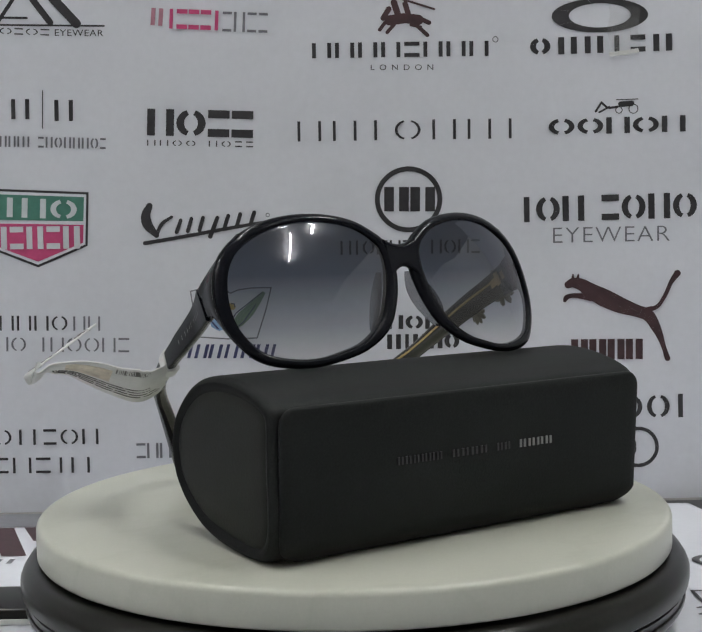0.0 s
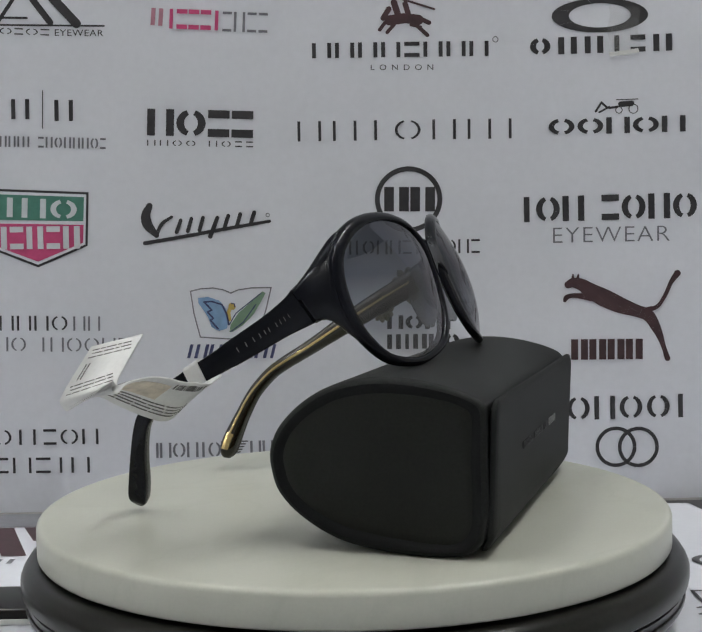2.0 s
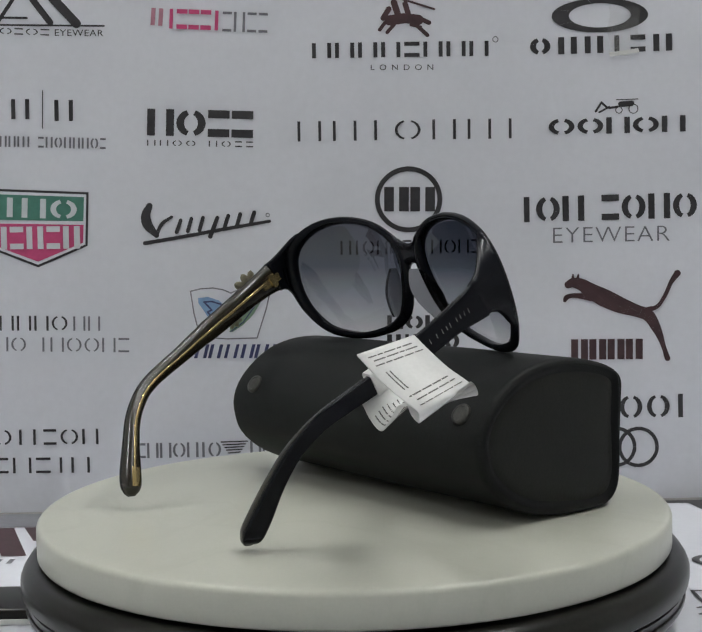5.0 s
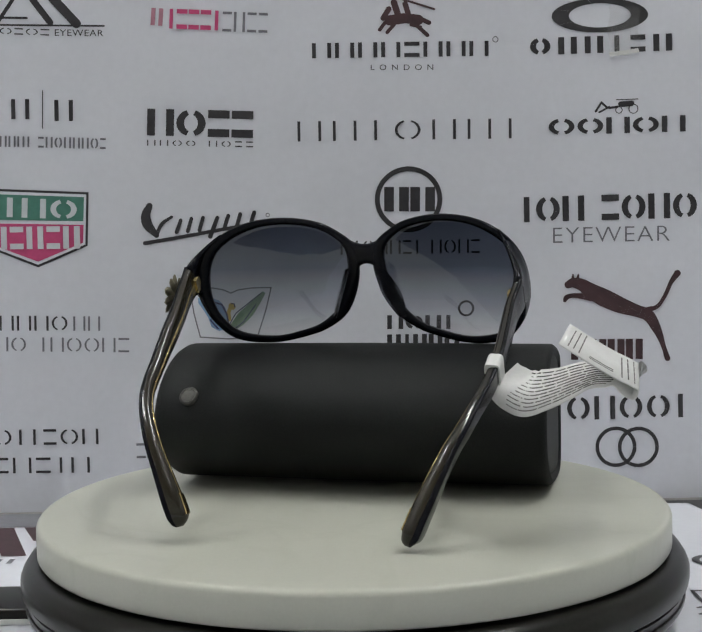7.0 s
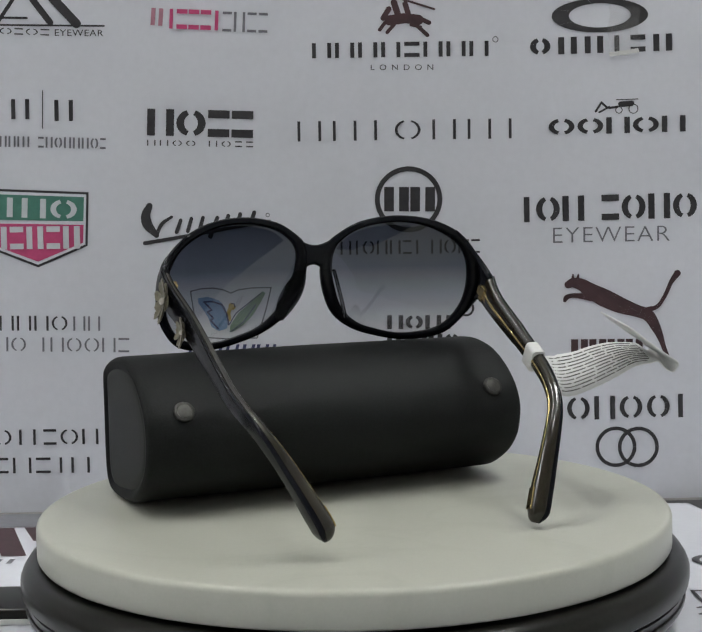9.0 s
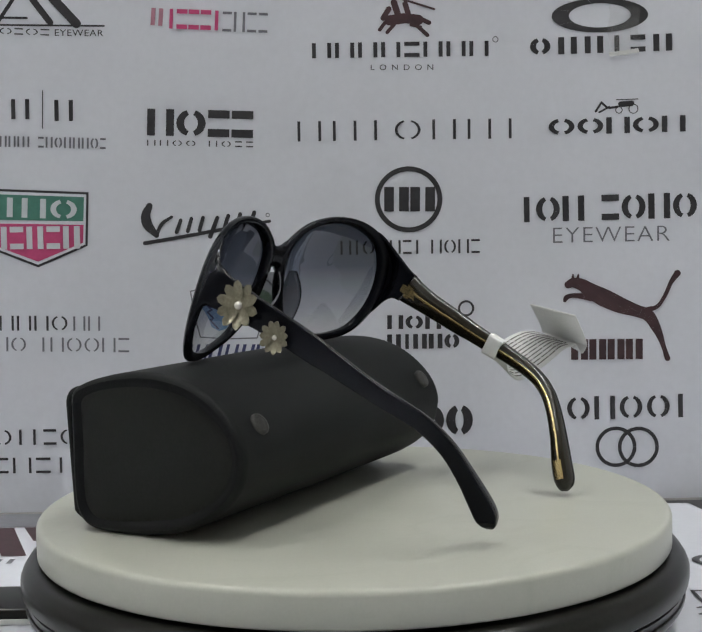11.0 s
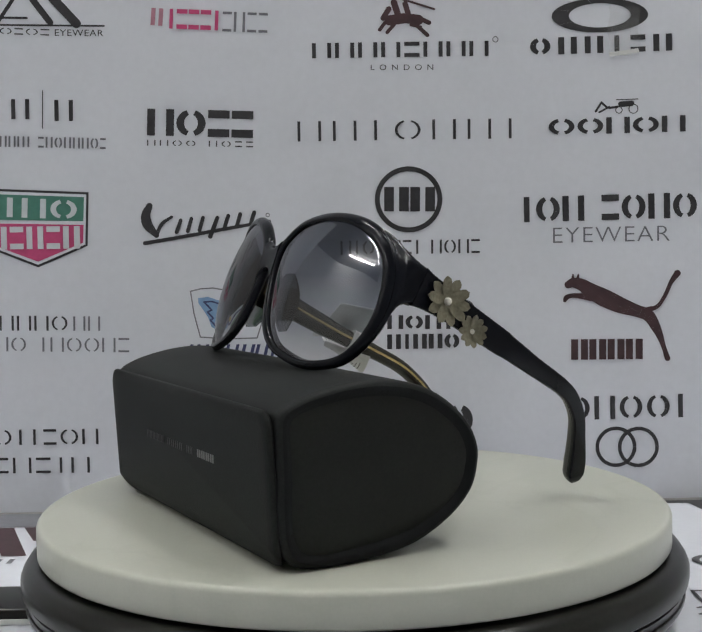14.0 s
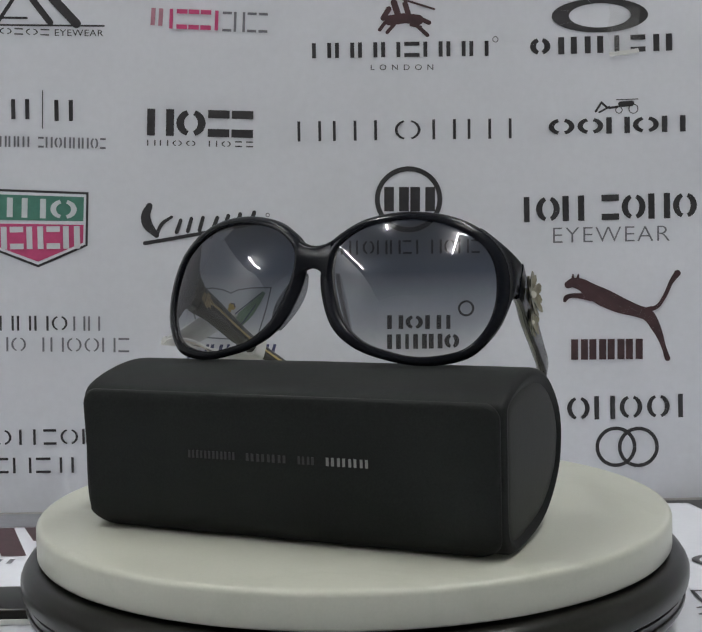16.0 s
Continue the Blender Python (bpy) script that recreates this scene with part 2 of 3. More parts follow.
backdrop = setting("backdrop", sheet_geo(-0.42, 0.42, 0.0005, 0.62, 60, 40, 0.0012), PAPER,
                   "white vinyl sheet printed with rows of dark emblems", "backdrop")
table_sheet = setting("table_sheet", box(-0.5, 0.5, -0.6, BACK - 0.004, -0.002, 0.0), PAPER,
                      "white printed vinyl sheet lying on the table", "table cover")
# ---- the turntable ----
turntable = thing("turntable", "round motor turntable with white marble top on black base", "turntable")
part("base", lathe([(0.02, 0.0), (0.110, 0.0), (0.1175, 0.0010), (0.1225, 0.0040), (0.1258, 0.0085), (0.1276, 0.0130), (0.1284, 0.0165), (0.1286, 0.0178), (0.1276, 0.0183), (0.1276, 0.0188), (0.1292, 0.0192),
                    (0.1301, 0.0200), (0.1304, 0.0218), (0.1303, 0.0242), (0.1297, 0.0258), (0.1280, 0.0284), (0.1255, 0.0300), (0.1225, 0.0302), (0.118, 0.0298), (0.02, 0.0298)], 160), BASE_BLACK, turntable,
     "black satin plastic base with grooves", 35)
part("groove_ring", lathe([(0.1262, 0.0118), (0.1283, 0.0124), (0.1288, 0.0136), (0.1287, 0.0148), (0.1266, 0.0154)], 160, cap=False), BASE_BLACK, turntable)
r, PT = 0.1240, -0.0026
platter = part("platter", lathe([(0.001, -0.0157), (r - 0.002, -0.0157), (r - 0.0006, -0.0153), (r, -0.0144), (r, PT - 0.0022), (r - 0.0002, PT - 0.0013), (r - 0.0007, PT - 0.0006),
                                 (r - 0.0014, PT - 0.0002), (r - 0.0026, PT), (0.001, PT)], 192), MARBLE, turntable, "white marble disc with faint veins")
platter.location = (0, 0, TOP)


# ---- the case ----
YAW = 32.5           # heading of the case on the platter at the start


def case_profile(inset=0.0):
    """Cross-section of the case: flat front, domed top and back; (depth, height)."""
    pts = [(-0.0722, 0.030), (-0.0722, 0.0440), (-0.0710, 0.0486), (-0.0664, 0.0514), (-0.0590, 0.0538), (-0.0490, 0.0558), (-0.0390, 0.0566), (-0.0290, 0.0559), (-0.0180, 0.0530), (-0.0080, 0.0472), (0.0, 0.0392),
           (0.0036, 0.0312), (0.0034, 0.0242), (0.0006, 0.0162), (-0.0072, 0.0084), (-0.0192, 0.0018), (-0.0312, -0.0012), (-0.0450, -0.0025), (-0.0570, -0.0026), (-0.0660, -0.0010), (-0.0708, 0.0045), (-0.0722, 0.0150)]
    c = np.array((-0.036, 0.0285))
    out = []
    for q in spline(pts, 5, closed=True):
        d = q - c
        length = float(np.hypot(*d))
        q = c + d * (1 - inset / length)
        out.append((q[0], max(q[1], -0.0026)))
    return out


spectacle_case = thing("spectacle_case", "black leatherette hard spectacle case with flat front flap", "spectacle case")
U0, U1 = -0.0775, 0.0845


def case_ring(u, inset):
    return [(u, a, b) for a, b in case_profile(inset)]


ends = ((0.0, 0.0022), (0.0003, 0.0013), (0.0009, 0.0006), (0.0018, 0.0001), (0.0034, 0.0))
rims = ((0.0011, 0.0056), (0.0008, 0.0048), (0.0004, 0.0040), (0.0, 0.0031), (-0.0001, 0.0021))
part("body", loft([case_ring(U0 + d, i) for d, i in ends] + [case_ring(U0 + 0.03, -0.0001), case_ring(0.003, -0.0003), case_ring(U1 - 0.03, -0.0001)] + [case_ring(U1 - d, i) for d, i in ends[::-1]], cap=False),
     CASE_BLACK, spectacle_case, "", 70)
for u, way in ((U0, 1), (U1, -1)):
    part("end_rim", loft([case_ring(u + way * d, i) for d, i in rims], cap=False), CASE_EDGE_GAP, spectacle_case, "black rounded rim of the case end", 70)
    part("end_panel", loft([case_ring(u + way * 0.0012, 0.0050), case_ring(u + way * 0.0009, 0.0056), case_ring(u + way * 0.0006, 0.0090), case_ring(u + way * 0.0005, 0.016)]), CASE_END, spectacle_case, "smooth black end panel set into the rim", 70)


def flap_ring(shrink, deep):
    """Outline of the front flap; deep is its distance from the outer face."""
    ring = []
    for a, b in rounded(0.1588 - 2 * shrink, 0.0514 - 2 * shrink, max(0.0008, 0.0058 - shrink * 0.5), 6):
        low = max(0.0, (-b - 0.014) / 0.0120)
        a -= math.copysign(0.0040 * low ** 3, a)                    # lower corners are rounder
        z = 0.0237 + b
        tuck = 0.0052 * max(0.0, (0.012 - z) / 0.014) ** 2.2        # curls in under the case
        lean = 0.0006 * max(0.0, (z - 0.030) / 0.020)               # stands off a little at its top edge
        ring.append((0.0040 + a, -0.0749 + deep + tuck - lean, z))
    return ring


part("flap", loft([flap_ring(q, d) for q, d in ((0.0030, 0.0024), (0.0006, 0.0024), (0.0001, 0.0019), (0.0, 0.0012), (0.0003, 0.0005), (0.0011, 0.0001), (0.0040, 0.0), (0.0070, 0.0))]),
     CASE_BLACK, spectacle_case, "flat black front flap with a raised edge", 60)
# dark filler in place of the shade in the gap behind the flap
part("flap_gap_shade", loft([flap_ring(q, d) for q, d in ((0.0032, 0.0058), (0.0030, 0.0024), (0.0060, 0.0023))]), CASE_EDGE_GAP, spectacle_case, "dark filler standing in for shade behind the flap")
part("flap_seam", loft([[(0.0035 + a, -0.0668 + 0.0004 * math.cos(t), 0.0508 + 0.0003 * math.sin(t)) for t in np.linspace(0, 2 * math.pi, 8, endpoint=False)]
                        for a in (-0.0745, -0.03, 0.03, 0.0745)]), CASE_EDGE_GAP, spectacle_case)


def stamp(u0, u1, z0, z1, count, mat, parent, face):
    """Stamped lettering as small bars, two to a letter."""
    w = (u1 - u0) / count
    for i in range(count):
        for k in (0.12, 0.58):
            a = u0 + (i + k) * w
            part("letter_bar", box(a, a + w * 0.22, face - 0.0002, face + 0.0002, z0, z1), mat, parent)


stamp(0.0225, 0.0390, 0.0262, 0.0290, 4, SILVER_INK, spectacle_case, -0.0750)
# letters out of the light's reflection, in the darkened silver
stamp(0.0120, 0.0190, 0.0262, 0.0288, 2, UNLIT_INK, spectacle_case, -0.0750)
stamp(-0.0080, 0.0085, 0.0262, 0.0288, 4, UNLIT_INK, spectacle_case, -0.0750)
stamp(-0.0310, -0.0115, 0.0262, 0.0288, 6, UNLIT_INK, spectacle_case, -0.0750)
for u, v, z in ((0.0693, 0.0008, 0.0383), (-0.0647, 0.0008, 0.0388)):
    tilt = Matrix.Translation((u, v, z)) @ pose(0, 0, 0, -56)
    part("snap", moved(lathe([(0.0001, -0.002), (0.0041, -0.002), (0.0041, 0.0003), (0.0038, 0.0008), (0.0030, 0.0010), (0.0028, 0.0008), (0.0014, 0.0010), (0.0001, 0.0011)], 24), tilt), STEEL, spectacle_case, "round steel snap stud")

# ---- the sunglasses ----
sunglasses = thing("sunglasses", "black oversized sunglasses with gradient lenses, propped on the case", "sunglasses")
GYAW, ASIDE = -0.78, 0.0019
TILT = radians(20.65)
WRAP, BULGE = 3.68, -0.49


def face_point(x, s, d):
    """A point of the curved front: x across, s up along the tilted front, d behind the front surface."""
    y = WRAP * x * x + BULGE * ((s - 0.029) ** 2 - 0.029 ** 2) + d
    return Vector((x, -0.0505 + y * math.cos(TILT) + s * math.sin(TILT), 0.0568 + s * math.cos(TILT)))


# across, up, and the rim's width there
LENS_RIM = spline([(0.0083, 0.0353, 0.0052), (0.0086, 0.0437, 0.0046), (0.0125, 0.0491, 0.0034), (0.0200, 0.0535, 0.0032), (0.0319, 0.0557, 0.0031), (0.0440, 0.0546, 0.0032), (0.0540, 0.0505, 0.0036), (0.0616, 0.0444, 0.0036),
                   (0.0656, 0.0366, 0.0042), (0.0670, 0.0264, 0.0044), (0.0659, 0.0174, 0.0040), (0.0624, 0.0104, 0.0037), (0.0575, 0.0061, 0.0039), (0.0496, 0.0041, 0.0036), (0.0411, 0.0039, 0.0032), (0.0320, 0.0060, 0.0033),
                   (0.0229, 0.0095, 0.0036), (0.0152, 0.0164, 0.0048), (0.0109, 0.0255, 0.0054)], 5, closed=True)
LENS_EDGE = [q[:2] for q in LENS_RIM]
MID = np.array((0.037, 0.030))


def outer_edge():
    """The rim's outer edge: wider at the temple side and slim along the nose."""
    n, out = len(LENS_EDGE), []
    for i, q in enumerate(LENS_EDGE):
        t = LENS_EDGE[(i + 1) % n] - LENS_EDGE[i - 1]
        nrm = np.array((-t[1], t[0])) / np.hypot(*t)
        if np.dot(nrm, q - MID) < 0:
            nrm = -nrm
        out.append(q + nrm * LENS_RIM[i][2])
    return out


OUT_EDGE = outer_edge()


def rim(side):
    rings = []
    for a, b in zip(LENS_EDGE, OUT_EDGE):
        ring = []
        for k, d in ((0.0, 0.0008), (0.08, 0.0002), (0.25, -0.0001), (0.55, 0.0002), (0.85, 0.0010), (1.0, 0.0020), (1.0, 0.0032), (0.85, 0.0042), (0.4, 0.0046), (0.06, 0.0040), (-0.02, 0.0026)):
            q = a + (b - a) * k
            ring.append(face_point(side * q[0], q[1], d))
        rings.append(ring)
    return loft(rings, closed_path=True)


def bridge():
    rings = []
    for x in np.linspace(-0.0066, 0.0066, 13):
        k = abs(x) / 0.0066
        top, low = 0.0462 + 0.0022 * k * k, 0.0372 - 0.0052 * k * k
        c, h = (top + low) / 2, (top - low)
        rings.append([face_point(x, c + b, 0.0018 + a) for a, b in rounded(0.0044, h, 0.0020, 4)])
    return loft(rings)


def sweep(path, shape, outward):
    """Skin a strip along path. shape(i, k) gives the section as (out, up) pairs; outward is the side that out points to."""
    pts = [Vector(q[:3]) for q in path]
    rings = []
    for i, c in enumerate(pts):
        t = (pts[min(i + 1, len(pts) - 1)] - pts[max(i - 1, 0)]).normalized()
        o = (Vector(outward) - t * t.dot(Vector(outward))).normalized()
        up = t.cross(o)
        if up.z < 0 or (abs(up.z) < 0.2 and up.y < 0):
            up = -up
        rings.append([c + o * a + up * b for a, b in shape(path[i])])
    return loft(rings)


def temple_path(side):
    """x, depth, height, half height of the strip along the side piece."""
    if side < 0:
        px = [(0.0690, -0.0128, 0.0838, 0.0096), (0.0682, -0.0068, 0.0788, 0.0068), (0.0668, 0.0016, 0.0737, 0.0055), (0.0665, 0.0100, 0.0687, 0.0050), (0.0661, 0.0266, 0.0592, 0.0044), (0.0643, 0.0437, 0.0500, 0.0037), (0.0614, 0.0550, 0.0432, 0.0034),
              (0.0585, 0.0613, 0.0371, 0.0032), (0.0547, 0.0655, 0.0302, 0.0032), (0.0501, 0.0692, 0.0202, 0.0035), (0.0459, 0.0719, 0.0103, 0.0042), (0.0434, 0.0738, 0.0041, 0.0042), (0.0418, 0.0745, 0.0012, 0.0030), (0.0413, 0.0747, -0.0004, 0.0014)]
    else:
        px = [(0.0708, -0.0159, 0.0884, 0.0096), (0.0704, -0.0099, 0.0850, 0.0068), (0.0692, 0.0000, 0.0795, 0.0056), (0.0670, 0.0125, 0.0722, 0.0051), (0.0652, 0.0293, 0.0619, 0.0046), (0.0640, 0.0402, 0.0549, 0.0039), (0.0630, 0.0488, 0.0496, 0.0036), (0.0612, 0.0563, 0.0450, 0.0034),
              (0.0582, 0.0628, 0.0398, 0.0033), (0.0538, 0.0687, 0.0318, 0.0032), (0.0488, 0.0724, 0.0225, 0.0034), (0.0438, 0.0754, 0.0128, 0.0042), (0.0413, 0.0766, 0.0077, 0.0042), (0.0404, 0.0771, 0.0047, 0.0030), (0.0400, 0.0772, 0.0032, 0.0014)]
    return [(q[0] * side, *q[1:]) for q in spline(px, 6)]


frame_front = part("frame_front", join(rim(1), rim(-1), bridge()), ACETATE, sunglasses, "glossy black acetate frame front", 60)


def endpiece(side):
    """The swept corner that gathers the rim's outer edge into the side piece."""
    start, nxt = temple_path(side)[5:7]
    end, tan = Vector(start[:3]), (Vector(nxt[:3]) - Vector(start[:3])).normalized()
    up = Vector((0, -tan.z, tan.y)).normalized()
    if up.z < 0:
        up = -up
    stations = []
    for j in np.linspace(-1, 1, 13):
        want = radians(7 + 36 * j)
        i = min(range(len(OUT_EDGE)), key=lambda n: abs(math.atan2(OUT_EDGE[n][1] - MID[1], OUT_EDGE[n][0] - MID[0]) - want))
        stations.append((j, OUT_EDGE[i], LENS_EDGE[i]))
    rings = []
    for k in np.linspace(0, 1, 11):
        loop = []
        for inner in (False, True):
            side_pts = []
            for j, o, l in (stations[::-1] if inner else stations):
                q = o * 0.72 + l * 0.28 if inner else o * 0.97 + l * 0.03
                p0 = face_point(side * q[0], q[1], 0.0030 if inner else 0.0014)
                p3 = end + Vector((side * (-0.0018 if inner else 0.0015), 0, 0)) + up * ((start[3] - 0.0010) * j)
                p1 = p0 + Vector((side * 0.0006, 0.0040, -0.0006))
                p2 = p3 - tan * 0.0082
                side_pts.append(p0 * (1 - k) ** 3 + p1 * 3 * k * (1 - k) ** 2 + p2 * 3 * k * k * (1 - k) + p3 * k ** 3)
            loop.append(side_pts)
        outs, ins = loop
        # round the upper and lower edges
        crown = [outs[-1].lerp(ins[0], t) + up * (0.0012 * math.sin(math.pi * t)) for t in (0.2, 0.5, 0.8)]
        keel = [ins[-1].lerp(outs[0], t) - up * (0.0012 * math.sin(math.pi * t)) for t in (0.2, 0.5, 0.8)]
        loop = outs + crown + ins + keel
        rings.append(loop)
    return loft(rings)


for side in (-1, 1):
    part("endpiece", endpiece(side), ACETATE, sunglasses, "", 85)
    # lens: a thin curved shell
    rings = []
    for k in (*np.linspace(1.03, 0.03, 26), 0.0004):
        rings.append([face_point(side * (MID[0] + (q[0] - MID[0]) * k), MID[1] + (q[1] - MID[1]) * k, 0.0010 - 0.0055 * (1 - min(k, 1) ** 2)) for q in LENS_EDGE])
    part("lens", loft(rings, cap=False), LENS, sunglasses, "smoke gradient lens, darker at the top", 180)
    path = [(*q[:3], q[3] * (0.93 if q[2] < 0.062 else 1.0)) for q in temple_path(side)[5:]]
    def swell(q):
        return (1 + 0.55 * min(1.0, max(0.0, (0.042 - q[2]) / 0.030))) * (min(1.0, q[3] / 0.0037) if q[2] < 0.008 else 1.0)

    temple = part("temple", sweep(path, lambda q: [(0.0010 * swell(q) + a, b) for a, b in rounded(0.0016 * swell(q), 2 * q[3], 0.00075 * min(1.0, swell(q)), 5)], (side, 0, 0)), ACETATE, sunglasses, "black curved temple arm", 60)
    part("inner_layer", sweep(path[1:], lambda q: [(-0.0012 * swell(q) + a, b) for a, b in dome(0.0032 * swell(q), 1.98 * q[3])], (side, 0, 0)), OLIVE, temple, "smoky olive translucent inner layer", 60)
    part("core_wire", sweep(path[3:-14], lambda q: [(-0.0025 * swell(q) + a, q[3] * 0.1 + b) for a, b in rounded(0.0009, 0.0012, 0.0002, 2)], (side, 0, 0)), GOLD, temple, "thin gold core wire")
    part("tip_plate", sweep(path[-19:-10], lambda q: [(-0.0027 * swell(q) + a, b) for a, b in rounded(0.0006, 0.0034, 0.0002, 2)], (side, 0, 0)), GOLD, temple, "small gold plate on the arm end")
    hinge = moved(join(box(-0.0010, 0.0010, -0.0040, 0.0060, -0.0018, 0.0018), box(-0.0016, 0.0012, -0.0014, 0.0014, -0.0030, 0.0030)), Matrix.Translation(Vector(temple_path(side)[7][:3]) - Vector((side * 0.0024, 0, 0))) @ pose(0, 0, 0, -32))
    part("hinge", hinge, GOLD, sunglasses, "small gold barrel hinge")
    pad = []
    for k in np.linspace(0, 1, 19):
        s = 0.0350 - 0.0225 * k
        w = 0.0058 * math.sin(math.pi * (0.10 + 0.82 * k)) + 0.0004
        c = face_point(side * (0.0072 + 0.0080 * k), s, 0.0085)
        pad.append([c + Vector((side * (a * 0.9 - b * 0.35), b, 0)) for a, b in rounded(0.0018, 2 * w, 0.0008, 4)])
    part("nose_pad", loft(pad), CLEAR, sunglasses, "smoky translucent acetate nose pad", 60)


def flower(centre, radius, count, tilt):
    ob = part("flower_ornament", moved(lathe([(0.0001, -0.0004), (radius * 0.3, -0.0004), (radius * 0.3, 0.0004), (0.0001, 0.0008)], 16), Matrix.Translation(centre) @ tilt), PETAL, sunglasses, "champagne enamel flower with a pearl centre")
    for i in range(count):
        rings = []
        for k in np.linspace(0.0, 1.0, 9):
            rr = radius * (0.14 + 0.88 * k)
            w = radius * (0.055 + 0.175 * math.sin(math.pi * min(1.0, 0.10 + 0.76 * k)) ** 0.9) * (math.sqrt(max(0.02, 1 - ((k - 0.8) / 0.2) ** 2)) if k > 0.8 else 1)
            lift = 0.0004 + radius * 0.20 * k * k + (0.0005 if i % 2 else 0)
            rings.append([(rr, w * math.cos(a), lift + 0.0003 * math.sin(a) + 0.35 * w * math.cos(a) ** 2) for a in np.linspace(0, 2 * math.pi, 8, endpoint=False)])
        m = Matrix.Translation(centre) @ tilt @ pose(0, 0, 0, 0, 0, 360 * i / count)
        part("petal", moved(loft(rings), m), PETAL, ob)
    part("pearl", moved(ball(radius * 0.175, (0, 0, radius * 0.16)), Matrix.Translation(centre) @ tilt), PEARL, ob, "small round pearl")


flower(Vector((0.0722, -0.0010, 0.0801)), 0.0085, 10, pose(0, 0, 0, 0, 82, 0))
flower(Vector((0.0688, 0.0111, 0.0690)), 0.0058, 11, pose(0, 0, 0, 0, 84, 0))
# stamped bars on the plain arm
geos = []
ta = temple_path(-1)
run = [q for q in ta if -0.003 < q[1] < 0.020]
for i in range(11):
    k = i * (len(run) - 1.01) / 10
    q = Vector(run[int(k)][:3]).lerp(Vector(run[int(k) + 1][:3]), k % 1)
    geos.append(moved(box(-0.0002, 0.0002, -0.0003, 0.0003, -0.0009, 0.0009), Matrix.Translation(q + Vector((-0.0016, 0, 0))) @ pose(0, 0, 0, -30)))
for i, g in enumerate(geos):
    if i != 4:
        part("letter_bar", g, SILVER_INK, sunglasses)

# ---- the price tag ----
price_tag = thing("price_tag", "white paper price tag looped round the temple arm", "price tag")
band_path = [q for q in ta if 0.0295 < q[1] < 0.0400]
part("band", sweep(band_path, lambda q: [(-0.0004 + a, b) for a, b in rounded(0.0056, 2 * q[3] + 0.0014, 0.0016, 4)], (-1, 0, 0)), TAG_WHITE, price_tag, "white paper loop round the arm", 60)


def ribbon(path, half, thick=0.0003):
    """A paper strip along path; each row: x, y, z and the strip's width direction."""
    rings = []
    pts = [Vector(q[:3]) for q in path]
    for i, c in enumerate(pts):
        t = (pts[min(i + 1, len(pts) - 1)] - pts[max(i - 1, 0)]).normalized()
        wd = Vector(path[i][3:6])
        wd = (wd - t * t.dot(wd)).normalized()
        nm = t.cross(wd)
        rings.append([c - wd * half + nm * thick, c + wd * half + nm * thick, c + wd * half - nm * thick, c - wd * half - nm * thick])
    return loft(rings)


NEAR, FAR = (0, 0.78, -0.62), (0, 0.96, -0.28)
TAGPATH = spline([(-0.0660, 0.0340, 0.0517, *NEAR), (-0.0685, 0.0344, 0.0497, *NEAR), (-0.0720, 0.0356, 0.0476, *NEAR), (-0.0770, 0.0376, 0.0465, *NEAR), (-0.0845, 0.0407, 0.0485, 0, 0.86, -0.50), (-0.0922, 0.0440, 0.0517, 0, 0.91, -0.42),
                  (-0.1000, 0.0470, 0.0543, *FAR), (-0.1075, 0.0495, 0.0545, *FAR), (-0.1120, 0.0512, 0.0528, *FAR), (-0.1136, 0.0520, 0.0532, *FAR), (-0.1128, 0.0526, 0.0550, *FAR),
                  (-0.1050, 0.0540, 0.0592, *FAR), (-0.0972, 0.0546, 0.0640, *FAR), (-0.0896, 0.0549, 0.0690, *FAR)], 6)
_turn = pose(0, 0, 0, 0, 0, 1.58)
TAGPATH = [(*(_turn @ (Vector(q[:3]) + Vector((0.0017, 0, 0))) - Vector((ASIDE, 0, 0))), *(_turn @ Vector(q[3:6]))) for q in TAGPATH]
part("strip", ribbon(TAGPATH, 0.0110), TAG_WHITE, price_tag, "wavy white printed paper strip", 180)


def on_tag(i, off, lift):
    """A place on the strip: i along its path, off its middle, lift over its printed face."""
    k = min(int(i), len(TAGPATH) - 2)
    a, b = TAGPATH[k], TAGPATH[k + 1]
    t = (Vector(b[:3]) - Vector(a[:3])).normalized()
    wd = Vector(a[3:6]).lerp(Vector(b[3:6]), i - k)
    wd = (wd - t * t.dot(wd)).normalized()
    return Vector(a[:3]).lerp(Vector(b[:3]), i - k) + wd * off + t.cross(wd) * lift


def tag_mark(i0, i1, off0, off1, mat, face=1):
    """A printed bar on one face of the strip."""
    steps = max(2, int(i1 - i0) + 2)
    rings = []
    for i in np.linspace(i0, i1, steps):
        rings.append([on_tag(i, off0, face * 0.0001), on_tag(i, off1, face * 0.0001), on_tag(i, off1, face * 0.00042), on_tag(i, off0, face * 0.00042)])
    part("printed_line", loft(rings), mat, price_tag)


random.seed(4)
# running text on both faces of the wavy half
for face, rows in ((-1, np.linspace(-0.0092, 0.0088, 11)), (1, (0.0030, 0.0046, 0.0062, 0.0078))):
    for off in rows:
        at = 10.0 + random.random() * 4
        while at < 41:
            step = random.uniform(2.5, 8)
            tag_mark(at, min(at + step, 42), off - 0.00022, off + 0.00022, TAG_INK, face)
            at += step + 0.5
# bar code and tan panel beside the loop
at = 10.0
